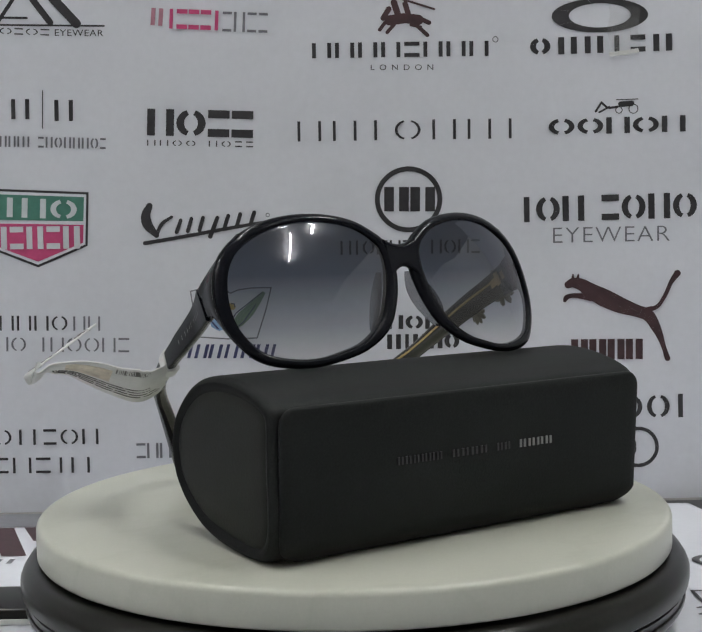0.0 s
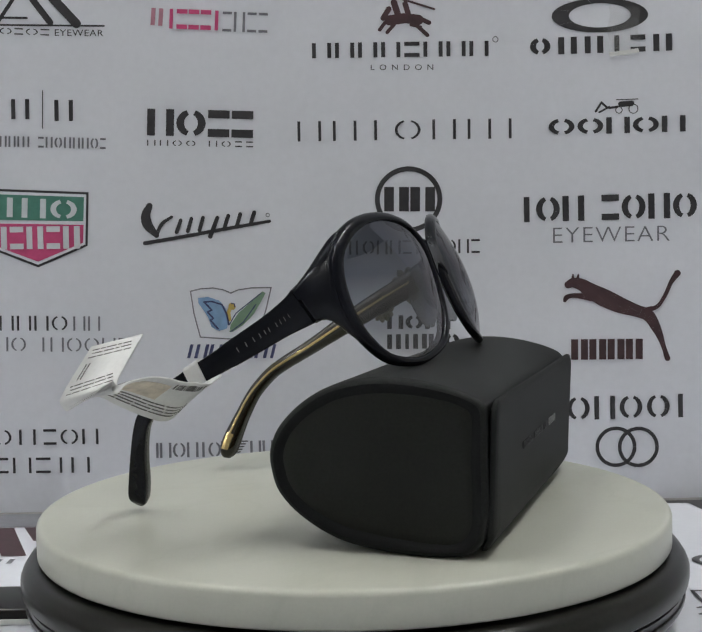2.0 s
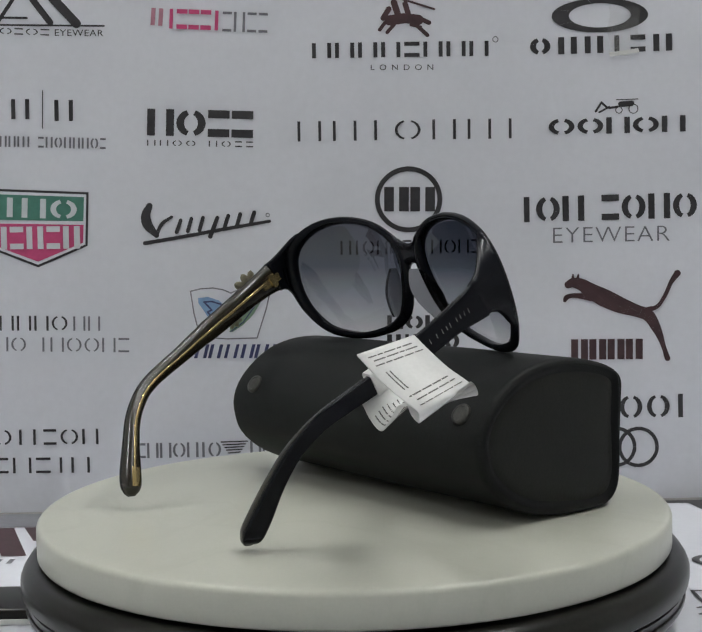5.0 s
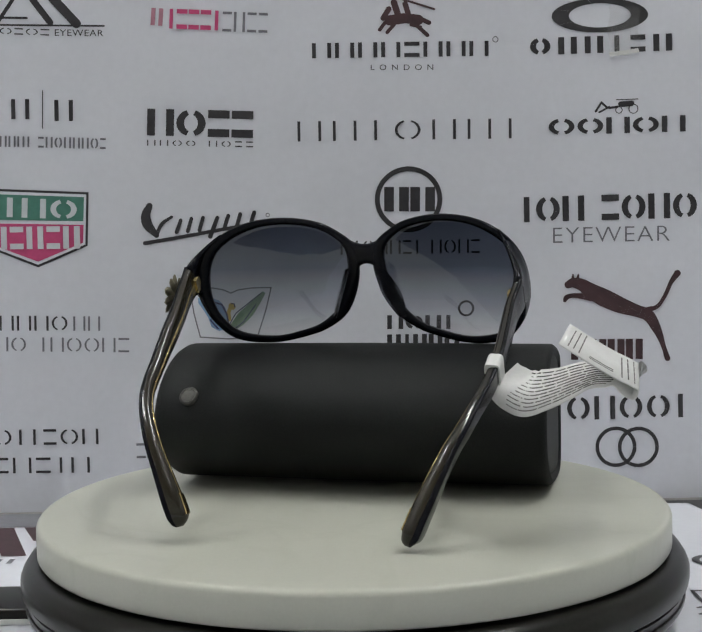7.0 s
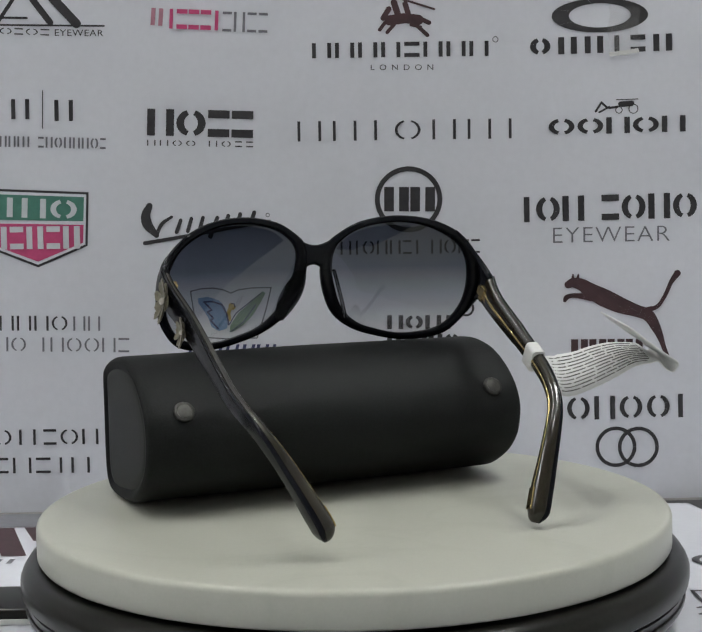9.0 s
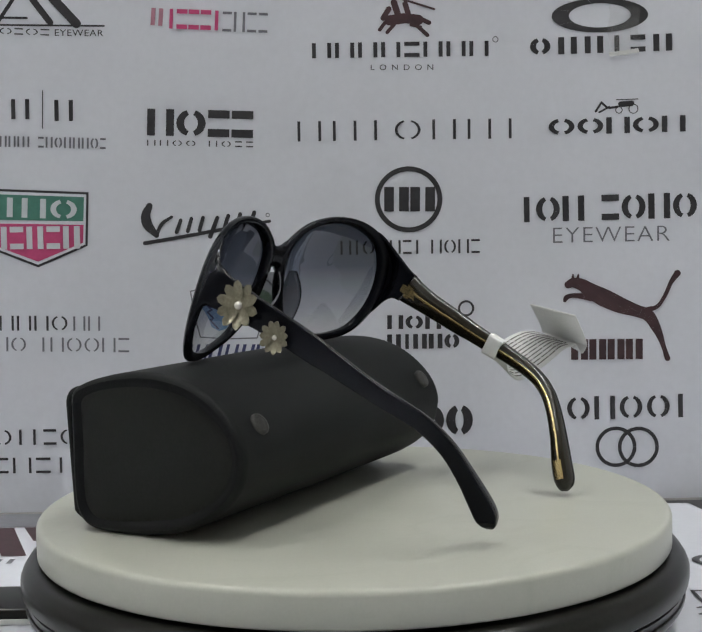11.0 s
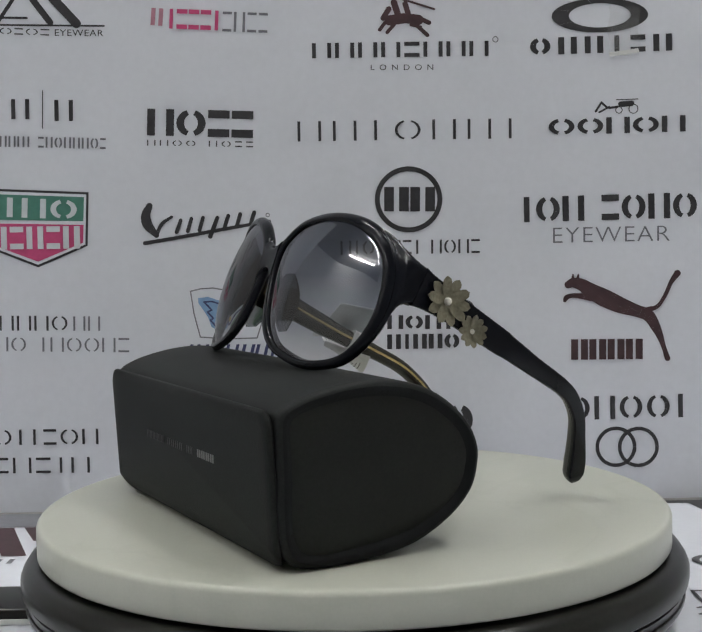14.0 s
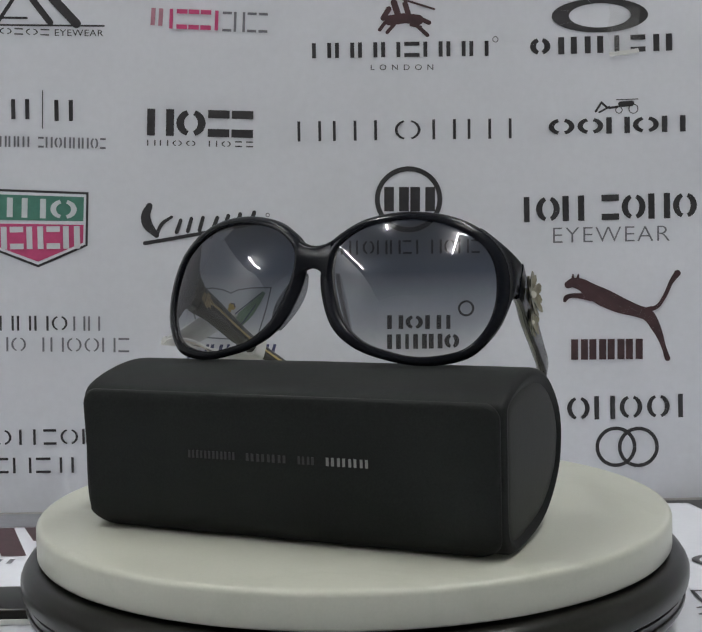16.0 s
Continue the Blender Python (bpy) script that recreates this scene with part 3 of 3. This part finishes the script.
while at < 25:
    wide = random.choice((0.16, 0.16, 0.30, 0.45))
    tag_mark(at, at + wide, -0.0096, -0.0066, TAG_INK)
    at += wide + random.choice((0.2, 0.3, 0.5))
tag_mark(26, 38, -0.0078, 0.0012, TAG_TAN)
# lines of text across the folded half
for n, i in enumerate((60.5, 62.2, 63.6, 73.2, 74.6, 75.9)):
    at = -0.0094 + 0.0008 * (n % 3)
    while at < 0.0080:
        step = random.uniform(0.0015, 0.0045)
        tag_mark(i, i + 0.28, at, min(at + step, 0.0088), TAG_INK)
        at += step + 0.0006
for off in (0.0062, 0.0076):
    tag_mark(65.5, 71.0, off - 0.0002, off + 0.0002, TAG_INK)


# ---- prints on the sheets ----
INK_PINK_PALE = material("ink_faded_magenta", (0.48, 0.22, 0.28), 0.45, grain=0.3, grain_scale=200)
INK_WHITE_TOP = material("ink_white_letters", (0.56, 0.58, 0.60), 0.45, grain=0.05)


def on_sheet(a, b, lift=0.0):
    return Vector((a, BACK + sheet_wave(a, b) - 0.0003 - lift, b))


def printed(pieces, ink, name="printed_mark", parent=None, label="", spot=on_sheet):
    """One printed mark: flat pieces, each an outline of (across, up) points, laid a hair over one another."""
    verts, faces = [], []
    for i, outline in enumerate(pieces):
        n = len(verts)
        lift = 0.00003 * (i % 7) + 0.00016 * {INK_WHITE: 1, INK_GREEN: 2, INK_PINK: 2, INK_WHITE_TOP: 4, INK_NAVY: 2, INK_BLUE: 1, INK_LEAF: 1, INK_YELLOW: 1}.get(ink, 0)
        verts += [spot(a, b, lift) for a, b in outline]
        faces.append(tuple(range(n, n + len(outline))))
    ob = new(name, mesh_from(name, verts, faces, ink, False))
    ob.parent = parent or backdrop
    if label:
        tagged(ob, label)
    return ob


def bar(a, b, w):
    """A straight bar of width w from a to b."""
    a, b = Vector(a), Vector(b)
    t = (b - a).normalized() * w / 2
    n = Vector((-t.y, t.x))
    return [a + n, a - n, b - n, b + n]


def arc_pieces(cx, cy, rx, ry, wx, wy, steps=40):
    out = []
    for i in range(steps):
        a0, a1 = 2 * math.pi * i / steps, 2 * math.pi * (i + 1) / steps
        out.append([(cx + rx * math.cos(a0), cy + ry * math.sin(a0)), (cx + rx * math.cos(a1), cy + ry * math.sin(a1)),
                    (cx + (rx - wx) * math.cos(a1), cy + (ry - wy) * math.sin(a1)), (cx + (rx - wx) * math.cos(a0), cy + (ry - wy) * math.sin(a0))])
    return out


def ring(c, rx, ry, wx, wy, ink):
    return printed(arc_pieces(c[0], c[1], rx, ry, wx, wy, 48), ink, "printed_ring")


def word(a, b, h, kinds, ink, weight, gap, slant=0.0):
    """A row of plain bars: o paired bows, i one upright, e two level bars, n paired uprights."""
    a, b = Vector(a), Vector(b)
    along = (b - a).normalized()
    up = Vector((-along.y, along.x)) + along * slant
    widths = {"o": 1.1, "i": 0.62, "e": 0.8, "n": 1.0, " ": 0.55}
    total = sum(widths[k] for k in kinds) + gap * (len(kinds) - 1)
    unit = (b - a).length / total
    x, pieces = 0.0, []

    def at(u, v):
        return a + along * u + up * v

    for k in kinds:
        w = widths[k] * unit
        s = min(weight * h, 0.42 * w)
        if k == "o":
            for q in arc_pieces(w / 2, h / 2, w / 2, h / 2, s, s * 0.6, 20):
                if all(abs(u - w / 2) > 0.15 * w for u, v in q[:2]):
                    pieces.append([at(x + u, v) for u, v in q])
        elif k == "i":
            pieces.append([at(x + u, v) for u, v in ((w / 2 - s / 2, 0), (w / 2 + s / 2, 0), (w / 2 + s / 2, h), (w / 2 - s / 2, h))])
        elif k == "e":
            t = min(s, h * 0.3)
            for v in (0, h - t):
                pieces.append([at(x + u, v + q) for u, q in ((0, 0), (w, 0), (w, t), (0, t))])
        elif k == "n":
            for u0 in (0, w - s):
                pieces.append([at(x + u0 + u, v) for u, v in ((0, 0), (s, 0), (s, h), (0, h))])
        x += w + gap * unit
    return printed(pieces, ink, "printed_bars")


def lettering(text, a, b, h, ink, tracking=1.08):
    """Readable words set in the built-in font, from a to b."""
    cu = bpy.data.curves.new("printed_words", "FONT")
    cu.body = text
    cu.space_character = tracking
    cu.offset = -0.014 if ink is INK_GREY else 0.0
    tmp = new("printed_words", cu)
    bpy.context.view_layer.update()
    me = bpy.data.meshes.new_from_object(tmp.evaluated_get(bpy.context.evaluated_depsgraph_get()))
    bpy.data.objects.remove(tmp)
    xs, ys = [v.co.x for v in me.vertices], [v.co.y for v in me.vertices]
    x0, x1, y0, y1 = min(xs), max(xs), min(ys), max(ys)
    a, b = Vector(a), Vector(b)
    along = b - a
    up = Vector((-along.y, along.x)).normalized() * h
    for v in me.vertices:
        q = a + along * ((v.co.x - x0) / (x1 - x0)) + up * ((v.co.y - y0) / (y1 - y0))
        v.co = on_sheet(q.x, q.y)
    me.materials.clear()
    me.materials.append(ink)
    ob = new("printed_words", me)
    ob.parent = backdrop
    return ob


def dot(c, r, steps=14):
    return [(c[0] + r * math.cos(2 * math.pi * i / steps), c[1] + r * math.sin(2 * math.pi * i / steps)) for i in range(steps)]


def stroke_pieces(strokes):
    pieces = []
    for w, *pts in strokes:
        for p, q in zip(pts, pts[1:]):
            pieces.append(bar(p, q, w))
        for p in pts:
            pieces.append(dot(p, w / 2))
    return pieces


def emblem(ink, *strokes):
    return printed(stroke_pieces(strokes), ink, "printed_emblem")


def panel_print(ink, *pts):
    return printed([list(pts)], ink, "printed_panel")


def tapered(ink, *rows):
    """A smooth printed shape: each row's points (across, up, width) run along its middle."""
    pieces = []
    for row in rows:
        pts = spline(row, 6)
        left, right = [], []
        for i, q in enumerate(pts):
            t = pts[min(i + 1, len(pts) - 1)][:2] - pts[max(i - 1, 0)][:2]
            n = np.array((-t[1], t[0])) / np.hypot(*t) * q[2] / 2
            left.append(tuple(q[:2] + n))
            right.append(tuple(q[:2] - n))
        for i in range(len(pts) - 1):
            pieces.append([left[i], right[i], right[i + 1], left[i + 1]])
        for q in (pts[0], pts[-1]):
            pieces.append(dot(q[:2], q[2] / 2))
    return printed(pieces, ink, "printed_emblem")


emblem(INK, (0.0010, (-0.1969, 0.2693), (-0.1309, 0.2677)), (0.0035, (-0.1705, 0.2846), (-0.1598, 0.2700)), (0.0050, (-0.1593, 0.2844), (-0.1457, 0.2692)), (0.0020, (-0.1881, 0.2705), (-0.1783, 0.2843)), (0.0012, (-0.1894, 0.2730), (-0.1724, 0.2726)))
word((-0.1873, 0.2642), (-0.1606, 0.2629), 0.0035, "oeoe", INK, 0.20, 0.25)
lettering("EYEWEAR", (-0.1576, 0.2628), (-0.1313, 0.2621), 0.0035, INK, 1.08)
word((-0.1055, 0.2677), (-0.0990, 0.2671), 0.0094, "n", INK_PINK_PALE, 0.25, 0.25)
word((-0.0966, 0.2657), (-0.0674, 0.2639), 0.0107, "ieeei", INK_PINK, 0.42, 0.10)
word((-0.0664, 0.2635), (-0.0418, 0.2621), 0.0107, "enee", INK_GREY, 0.13, 0.20)
emblem(INK_BROWN, (0.0055, (0.0249, 0.2674), (0.0335, 0.2685), (0.0408, 0.2674)), (0.0035, (0.0275, 0.2770), (0.0298, 0.2697)), (0.0020, (0.0225, 0.2663), (0.0195, 0.2625)), (0.0020, (0.0273, 0.2650), (0.0236, 0.2610)), (0.0022, (0.0395, 0.2647), (0.0455, 0.2591)), (0.0017, (0.0366, 0.2648), (0.0419, 0.2635)), (0.0012, (0.0300, 0.2793), (0.0494, 0.2730)), (0.0030, (0.0246, 0.2735), (0.0215, 0.2687)), (0.0025, (0.0420, 0.2678), (0.0464, 0.2658)), (0.0030, (0.0336, 0.2762), (0.0352, 0.2708)))
word((-0.0177, 0.2478), (0.0788, 0.2473), 0.0082, "nnnnennn", INK, 0.26, 0.20)
ring((0.0826, 0.2562), 0.0017, 0.0017, 0.0005, 0.0005, INK_GREY)
lettering("LONDON", (0.0142, 0.2408), (0.0484, 0.2403), 0.0030, INK, 2.00)
ring((0.1398, 0.2680), 0.0263, 0.0092, 0.0094, 0.0027, INK)
word((0.1016, 0.2473), (0.1791, 0.2482), 0.0092, "onnien", INK, 0.36, 0.42)
word((-0.1828, 0.2182), (-0.1730, 0.2180), 0.0109, "n", INK, 0.20, 0.25)
word((-0.1594, 0.2168), (-0.1493, 0.2166), 0.0114, "n", INK, 0.20, 0.25)
emblem(INK, (0.0005, (-0.1653, 0.2334), (-0.1661, 0.2130)))
word((-0.1898, 0.2034), (-0.1320, 0.2010), 0.0059, "nnni enonnnoe", INK_GREY, 0.18, 0.25)
word((-0.1092, 0.2080), (-0.0511, 0.2053), 0.0146, "noee", INK, 0.30, 0.08)
word((-0.1093, 0.2024), (-0.0512, 0.2002), 0.0032, "nnoo noee", INK, 0.22, 0.50)
word((-0.0266, 0.2029), (0.0942, 0.2024), 0.0109, "nnionni", INK, 0.14, 0.50)
emblem(INK, (0.0012, (0.1373, 0.2161), (0.1405, 0.2209), (0.1437, 0.2179)), (0.0010, (0.1392, 0.2156), (0.1447, 0.2184)), (0.0012, (0.1446, 0.2179), (0.1491, 0.2183)), (0.0030, (0.1510, 0.2197), (0.1569, 0.2201)), (0.0005, (0.1486, 0.2222), (0.1604, 0.2224)))
ring((0.1500, 0.2166), 0.0020, 0.0020, 0.0005, 0.0005, INK)
ring((0.1579, 0.2171), 0.0027, 0.0027, 0.0005, 0.0005, INK)
word((0.1114, 0.2037), (0.1863, 0.2041), 0.0089, "oonon", INK, 0.34, 0.12)
panel_print(INK, (-0.2054, 0.1812), (-0.1421, 0.1776), (-0.1436, 0.1482), (-0.1712, 0.1369), (-0.2067, 0.1517))
panel_print(INK_WHITE, (-0.2055, 0.1799), (-0.1434, 0.1764), (-0.1448, 0.1490), (-0.1712, 0.1384), (-0.2066, 0.1529))
panel_print(INK_GREEN, (-0.2056, 0.1782), (-0.1447, 0.1750), (-0.1454, 0.1618), (-0.2061, 0.1640))
panel_print(INK_PINK, (-0.2062, 0.1620), (-0.1454, 0.1598), (-0.1460, 0.1500), (-0.1711, 0.1401), (-0.2066, 0.1542))
word((-0.1898, 0.1651), (-0.1490, 0.1628), 0.0107, "ino", INK_WHITE_TOP, 0.30, 0.18)
word((-0.1970, 0.1473), (-0.1476, 0.1468), 0.0124, "nenen", INK_WHITE_TOP, 0.26, 0.18)
tapered(INK, [(-0.1120, 0.1490, 0.0022), (-0.0932, 0.1518, 0.0020), (-0.0684, 0.1558, 0.0020), (-0.0431, 0.1597, 0.0017)], [(-0.1089, 0.1694, 0.0035), (-0.1110, 0.1645, 0.0050), (-0.1102, 0.1591, 0.0055), (-0.1055, 0.1533, 0.0030)], [(-0.1055, 0.1533, 0.0020), (-0.1023, 0.1594, 0.0020), (-0.0968, 0.1632, 0.0015)], [(-0.0943, 0.1548, 0.0022), (-0.0919, 0.1612, 0.0020)], [(-0.0881, 0.1552, 0.0022), (-0.0860, 0.1620, 0.0020)], [(-0.0817, 0.1555, 0.0022), (-0.0796, 0.1624, 0.0020)], [(-0.0759, 0.1520, 0.0025), (-0.0717, 0.1622, 0.0022)], [(-0.0679, 0.1567, 0.0022), (-0.0657, 0.1631, 0.0022)], [(-0.0610, 0.1576, 0.0022), (-0.0591, 0.1639, 0.0022)], [(-0.0535, 0.1584, 0.0022), (-0.0514, 0.1647, 0.0022)])
ring((-0.0440, 0.1631), 0.0012, 0.0012, 0.0005, 0.0005, INK_GREY)
ring((0.0337, 0.1701), 0.0186, 0.0181, 0.0027, 0.0027, INK)
word((0.0201, 0.1638), (0.0481, 0.1632), 0.0134, "nn", INK, 0.40, 0.06)
word((-0.0044, 0.1404), (0.0727, 0.1398), 0.0077, "nionnei none", INK, 0.15, 0.22)
word((0.0952, 0.1562), (0.1924, 0.1569), 0.0139, "ion eono", INK, 0.25, 0.12)
lettering("EYEWEAR", (0.1133, 0.1445), (0.1775, 0.1444), 0.0084, INK_GREY, 1.08)
word((-0.1938, 0.1025), (-0.1562, 0.1017), 0.0082, "nnno", INK, 0.15, 0.22)
word((-0.1530, 0.1016), (-0.1381, 0.1013), 0.0079, "nn", INK_GREY, 0.14, 0.22)
word((-0.1968, 0.0911), (-0.1224, 0.0890), 0.0079, "no inoone", INK_GREY, 0.14, 0.22)
emblem(INK_GREY, (0.0007, (-0.0876, 0.1220), (-0.0820, 0.1233), (-0.0751, 0.1236), (-0.0695, 0.1225), (-0.0654, 0.1206), (-0.0612, 0.1223), (-0.0542, 0.1232), (-0.0431, 0.1232), (-0.0462, 0.1112), (-0.0515, 0.0955),
                  (-0.0675, 0.0953), (-0.0828, 0.0966), (-0.0859, 0.1092), (-0.0876, 0.1220)))
panel_print(INK_BLUE, (-0.0836, 0.1182), (-0.0780, 0.1188), (-0.0718, 0.1166), (-0.0684, 0.1123), (-0.0669, 0.1060), (-0.0680, 0.1011), (-0.0723, 0.0998), (-0.0764, 0.1020), (-0.0783, 0.1076), (-0.0810, 0.1119), (-0.0834, 0.1154))
panel_print(INK_LEAF, (-0.0667, 0.0990), (-0.0659, 0.1032), (-0.0616, 0.1094), (-0.0544, 0.1155), (-0.0480, 0.1212), (-0.0462, 0.1202), (-0.0489, 0.1154), (-0.0532, 0.1085), (-0.0589, 0.1030), (-0.0646, 0.0993))
emblem(INK_YELLOW, (0.0020, (-0.0665, 0.1060), (-0.0669, 0.1100), (-0.0658, 0.1128)), (0.0034, (-0.0652, 0.1135), (-0.0646, 0.1130)))
emblem(INK_NAVY, (0.0009, (-0.0802, 0.1160), (-0.0760, 0.1162), (-0.0705, 0.1144), (-0.0678, 0.1088), (-0.0670, 0.1032)), (0.0009, (-0.0802, 0.1160), (-0.0761, 0.1115), (-0.0785, 0.1104), (-0.0753, 0.1069), (-0.0770, 0.1059), (-0.0729, 0.1012)),
       (0.0006, (-0.0666, 0.1032), (-0.0629, 0.1094), (-0.0558, 0.1148), (-0.0487, 0.1203)), (0.0006, (-0.0660, 0.0993), (-0.0589, 0.1044), (-0.0517, 0.1141)), (0.0006, (-0.0652, 0.1150), (-0.0636, 0.1146), (-0.0634, 0.1130)))
word((-0.0917, 0.0851), (-0.0418, 0.0841), 0.0077, "inniinni", INK_NAVY, 0.24, 0.14, 0.25)
word((0.0206, 0.0987), (0.0573, 0.0980), 0.0077, "noni", INK, 0.33, 0.14)
word((0.0204, 0.0875), (0.0606, 0.0872), 0.0082, "ninno", INK, 0.33, 0.14)
ring((0.0646, 0.1093), 0.0045, 0.0045, 0.0012, 0.0012, INK)
tapered(INK_BROWN, [(0.1213, 0.1212, 0.0040), (0.1242, 0.1222, 0.0055), (0.1287, 0.1211, 0.0067), (0.1341, 0.1175, 0.0084), (0.1415, 0.1134, 0.0099), (0.1504, 0.1092, 0.0089), (0.1588, 0.1061, 0.0069), (0.1653, 0.1034, 0.0067), (0.1692, 0.0974, 0.0055), (0.1719, 0.0914, 0.0037), (0.1741, 0.0848, 0.0025), (0.1759, 0.0793, 0.0032)], [(0.1648, 0.1064, 0.0032), (0.1707, 0.1085, 0.0022), (0.1750, 0.1149, 0.0022), (0.1780, 0.1215, 0.0025), (0.1815, 0.1264, 0.0037)], [(0.1341, 0.1145, 0.0055), (0.1281, 0.1149, 0.0032), (0.1237, 0.1152, 0.0025), (0.1205, 0.1143, 0.0027), (0.1195, 0.1126, 0.0022)], [(0.1240, 0.1246, 0.0017), (0.1240, 0.1266, 0.0010)], [(0.1267, 0.1248, 0.0017), (0.1270, 0.1266, 0.0010)])
word((0.1226, 0.0794), (0.1622, 0.0791), 0.0114, "nnnn", INK_BROWN, 0.40, 0.08)
word((-0.1994, 0.0386), (-0.1410, 0.0382), 0.0087, "oiieon", INK, 0.16, 0.25)
word((-0.2000, 0.0228), (-0.1463, 0.0224), 0.0087, "enein", INK, 0.16, 0.25)
word((-0.1201, 0.0299), (-0.0731, 0.0297), 0.0084, "ennonio", INK_GREY, 0.16, 0.12)
word((-0.0569, 0.0305), (-0.0189, 0.0307), 0.0077, "nnnnni", INK_GREY, 0.18, 0.12)
emblem(INK, (0.0007, (-0.0729, 0.0379), (-0.0584, 0.0381)), (0.0007, (-0.0720, 0.0363), (-0.0595, 0.0366)), (0.0007, (-0.0710, 0.0348), (-0.0605, 0.0351)), (0.0007, (-0.0700, 0.0333), (-0.0616, 0.0336)), (0.0007, (-0.0691, 0.0317), (-0.0626, 0.0321)))
word((0.0202, 0.0387), (0.0674, 0.0382), 0.0173, "ooo", INK, 0.30, 0.08)
word((0.1201, 0.0456), (0.1867, 0.0462), 0.0131, "onooi", INK, 0.20, 0.22)
ring((0.1470, 0.0302), 0.0114, 0.0114, 0.0020, 0.0020, INK)
ring((0.1595, 0.0299), 0.0114, 0.0114, 0.0020, 0.0020, INK)


def grid_rows(rows):
    """An open sheet through rows of points."""
    n = len(rows[0])
    faces = [(i * n + j, i * n + j + 1, (i + 1) * n + j + 1, (i + 1) * n + j) for i in range(len(rows) - 1) for j in range(n - 1)]
    return [p for row in rows for p in row], faces


# clear tape and crumpled repair on the sheet
tape = thing("tape_strip", "strip of clear wrinkled tape stuck on the sheet", "tape", "tape strips")
film_rows = []
for v in np.linspace(-0.0165, 0.0098, 12):
    film_rows.append([on_sheet(0.1445 + 0.0008 * math.sin(v * 380) + u, 0.2560 - v + 0.03 * u * math.sin(v * 500), 0.0006 + 0.0003 * math.sin(u * 500 + v * 700) + (0.0012 if v > 0.008 else 0)) for u in np.linspace(0, 0.0165, 8)])
part("film", grid_rows(film_rows), TAPE, tape)
part("curled_end", loft([[on_sheet(0.1445 + u, 0.2478 - v, 0.0007 + 0.0006 * math.sin(u * 190) + d) for u, v in ((0, 0), (0.008, -0.0008), (0.0160, -0.0020), (0.0165, 0.0002), (0.008, 0.0016), (0.0005, 0.0022))] for d in (0.0, 0.0003)]), TAG_WHITE, tape, "white curled end")


# prints and a plain grey band on the table sheet
def on_table(a, b, lift=0.0):
    return Vector((a, b, 0.0003 + lift))


# light grey band across the back left of the sheet
BAND_GREY = material("band_light_grey", (0.20, 0.20, 0.22), 0.5, grain=0.1, grain_scale=200, stain=0.2, stain_scale=20)
printed([[(-0.36, 0.1475), (-0.150, 0.1475), (-0.150, 0.1785), (-0.36, 0.1785)]], BAND_GREY, "grey_band", table_sheet, "", on_table)
printed([[(-0.192, 0.147), (-0.180, 0.147), (-0.1580, 0.090), (-0.1700, 0.090)], [(-0.1745, 0.147), (-0.150, 0.147), (-0.150, 0.118), (-0.1620, 0.118)], [(-0.21, 0.1005), (-0.1690, 0.1005), (-0.1690, 0.0955), (-0.21, 0.0955)]],
        INK_BROWN, "printed_emblem", table_sheet, "", on_table)
printed([[(-0.2 + 0.006 * i, 0.076), (-0.1975 + 0.006 * i, 0.076), (-0.1975 + 0.006 * i, 0.084), (-0.2 + 0.006 * i, 0.084)] for i in range(7)], INK_GREY, "printed_bars", table_sheet, "", on_table)
printed([[(0.170, 0.1725), (0.26, 0.1725), (0.26, 0.1790), (0.170, 0.1790)], [(0.1840, 0.1725), (0.1990, 0.1725), (0.1925, 0.1560), (0.1870, 0.1560)]], INK, "printed_bars", table_sheet, "", on_table)
printed(arc_pieces(0.1640, 0.0570, 0.0110, 0.0100, 0.0035, 0.0030, 24), INK, "printed_ring", table_sheet, "", on_table)
printed(stroke_pieces([(0.0016, (0.1400, 0.012), (0.1400, -0.004)), (0.0016, (0.1400, 0.012), (0.150, 0.012)), (0.0016, (0.1345, -0.018), (0.148, -0.018)), (0.0016, (0.1360, -0.010), (0.150, -0.006))]), INK, "printed_bars", table_sheet, "", on_table)

# flat black bar of no known kind on the table beside the base
black_bar = thing("flat_bar", "flat glossy black plastic bar lying on the table", "power bar")
part("body", loft([[(-0.1285 - 0.2 * k, 0.004 + a, 0.0032 + b) for a, b in rounded(0.0330, 0.0060, 0.0018, 4)] for k in (0, 0.3, 0.7, 1)]), BASE_BLACK, black_bar)
part("light_edge", box(-0.33, -0.1285, -0.0138, -0.0126, 0.0003, 0.0022), TAG_WHITE, black_bar, "thin white edge")


# ---- what moves ----
def motions():
    rate = 18.963
    times = [0.5 * i for i in range(33)]
    for ob, heading, height in ((spectacle_case, YAW + 0.45, TOP + 0.0002), (sunglasses, YAW + GYAW, TOP), (price_tag, YAW + GYAW, TOP)):
        walk(ob, [(t, pose(0, 0, height, 0, 0, heading + rate * t) @ pose(ASIDE if ob is not spectacle_case else 0.0, 0, 0)) for t in times])
    walk(platter, [(t, pose(0, 0, TOP, 0, 0, rate * t)) for t in times])


motions()
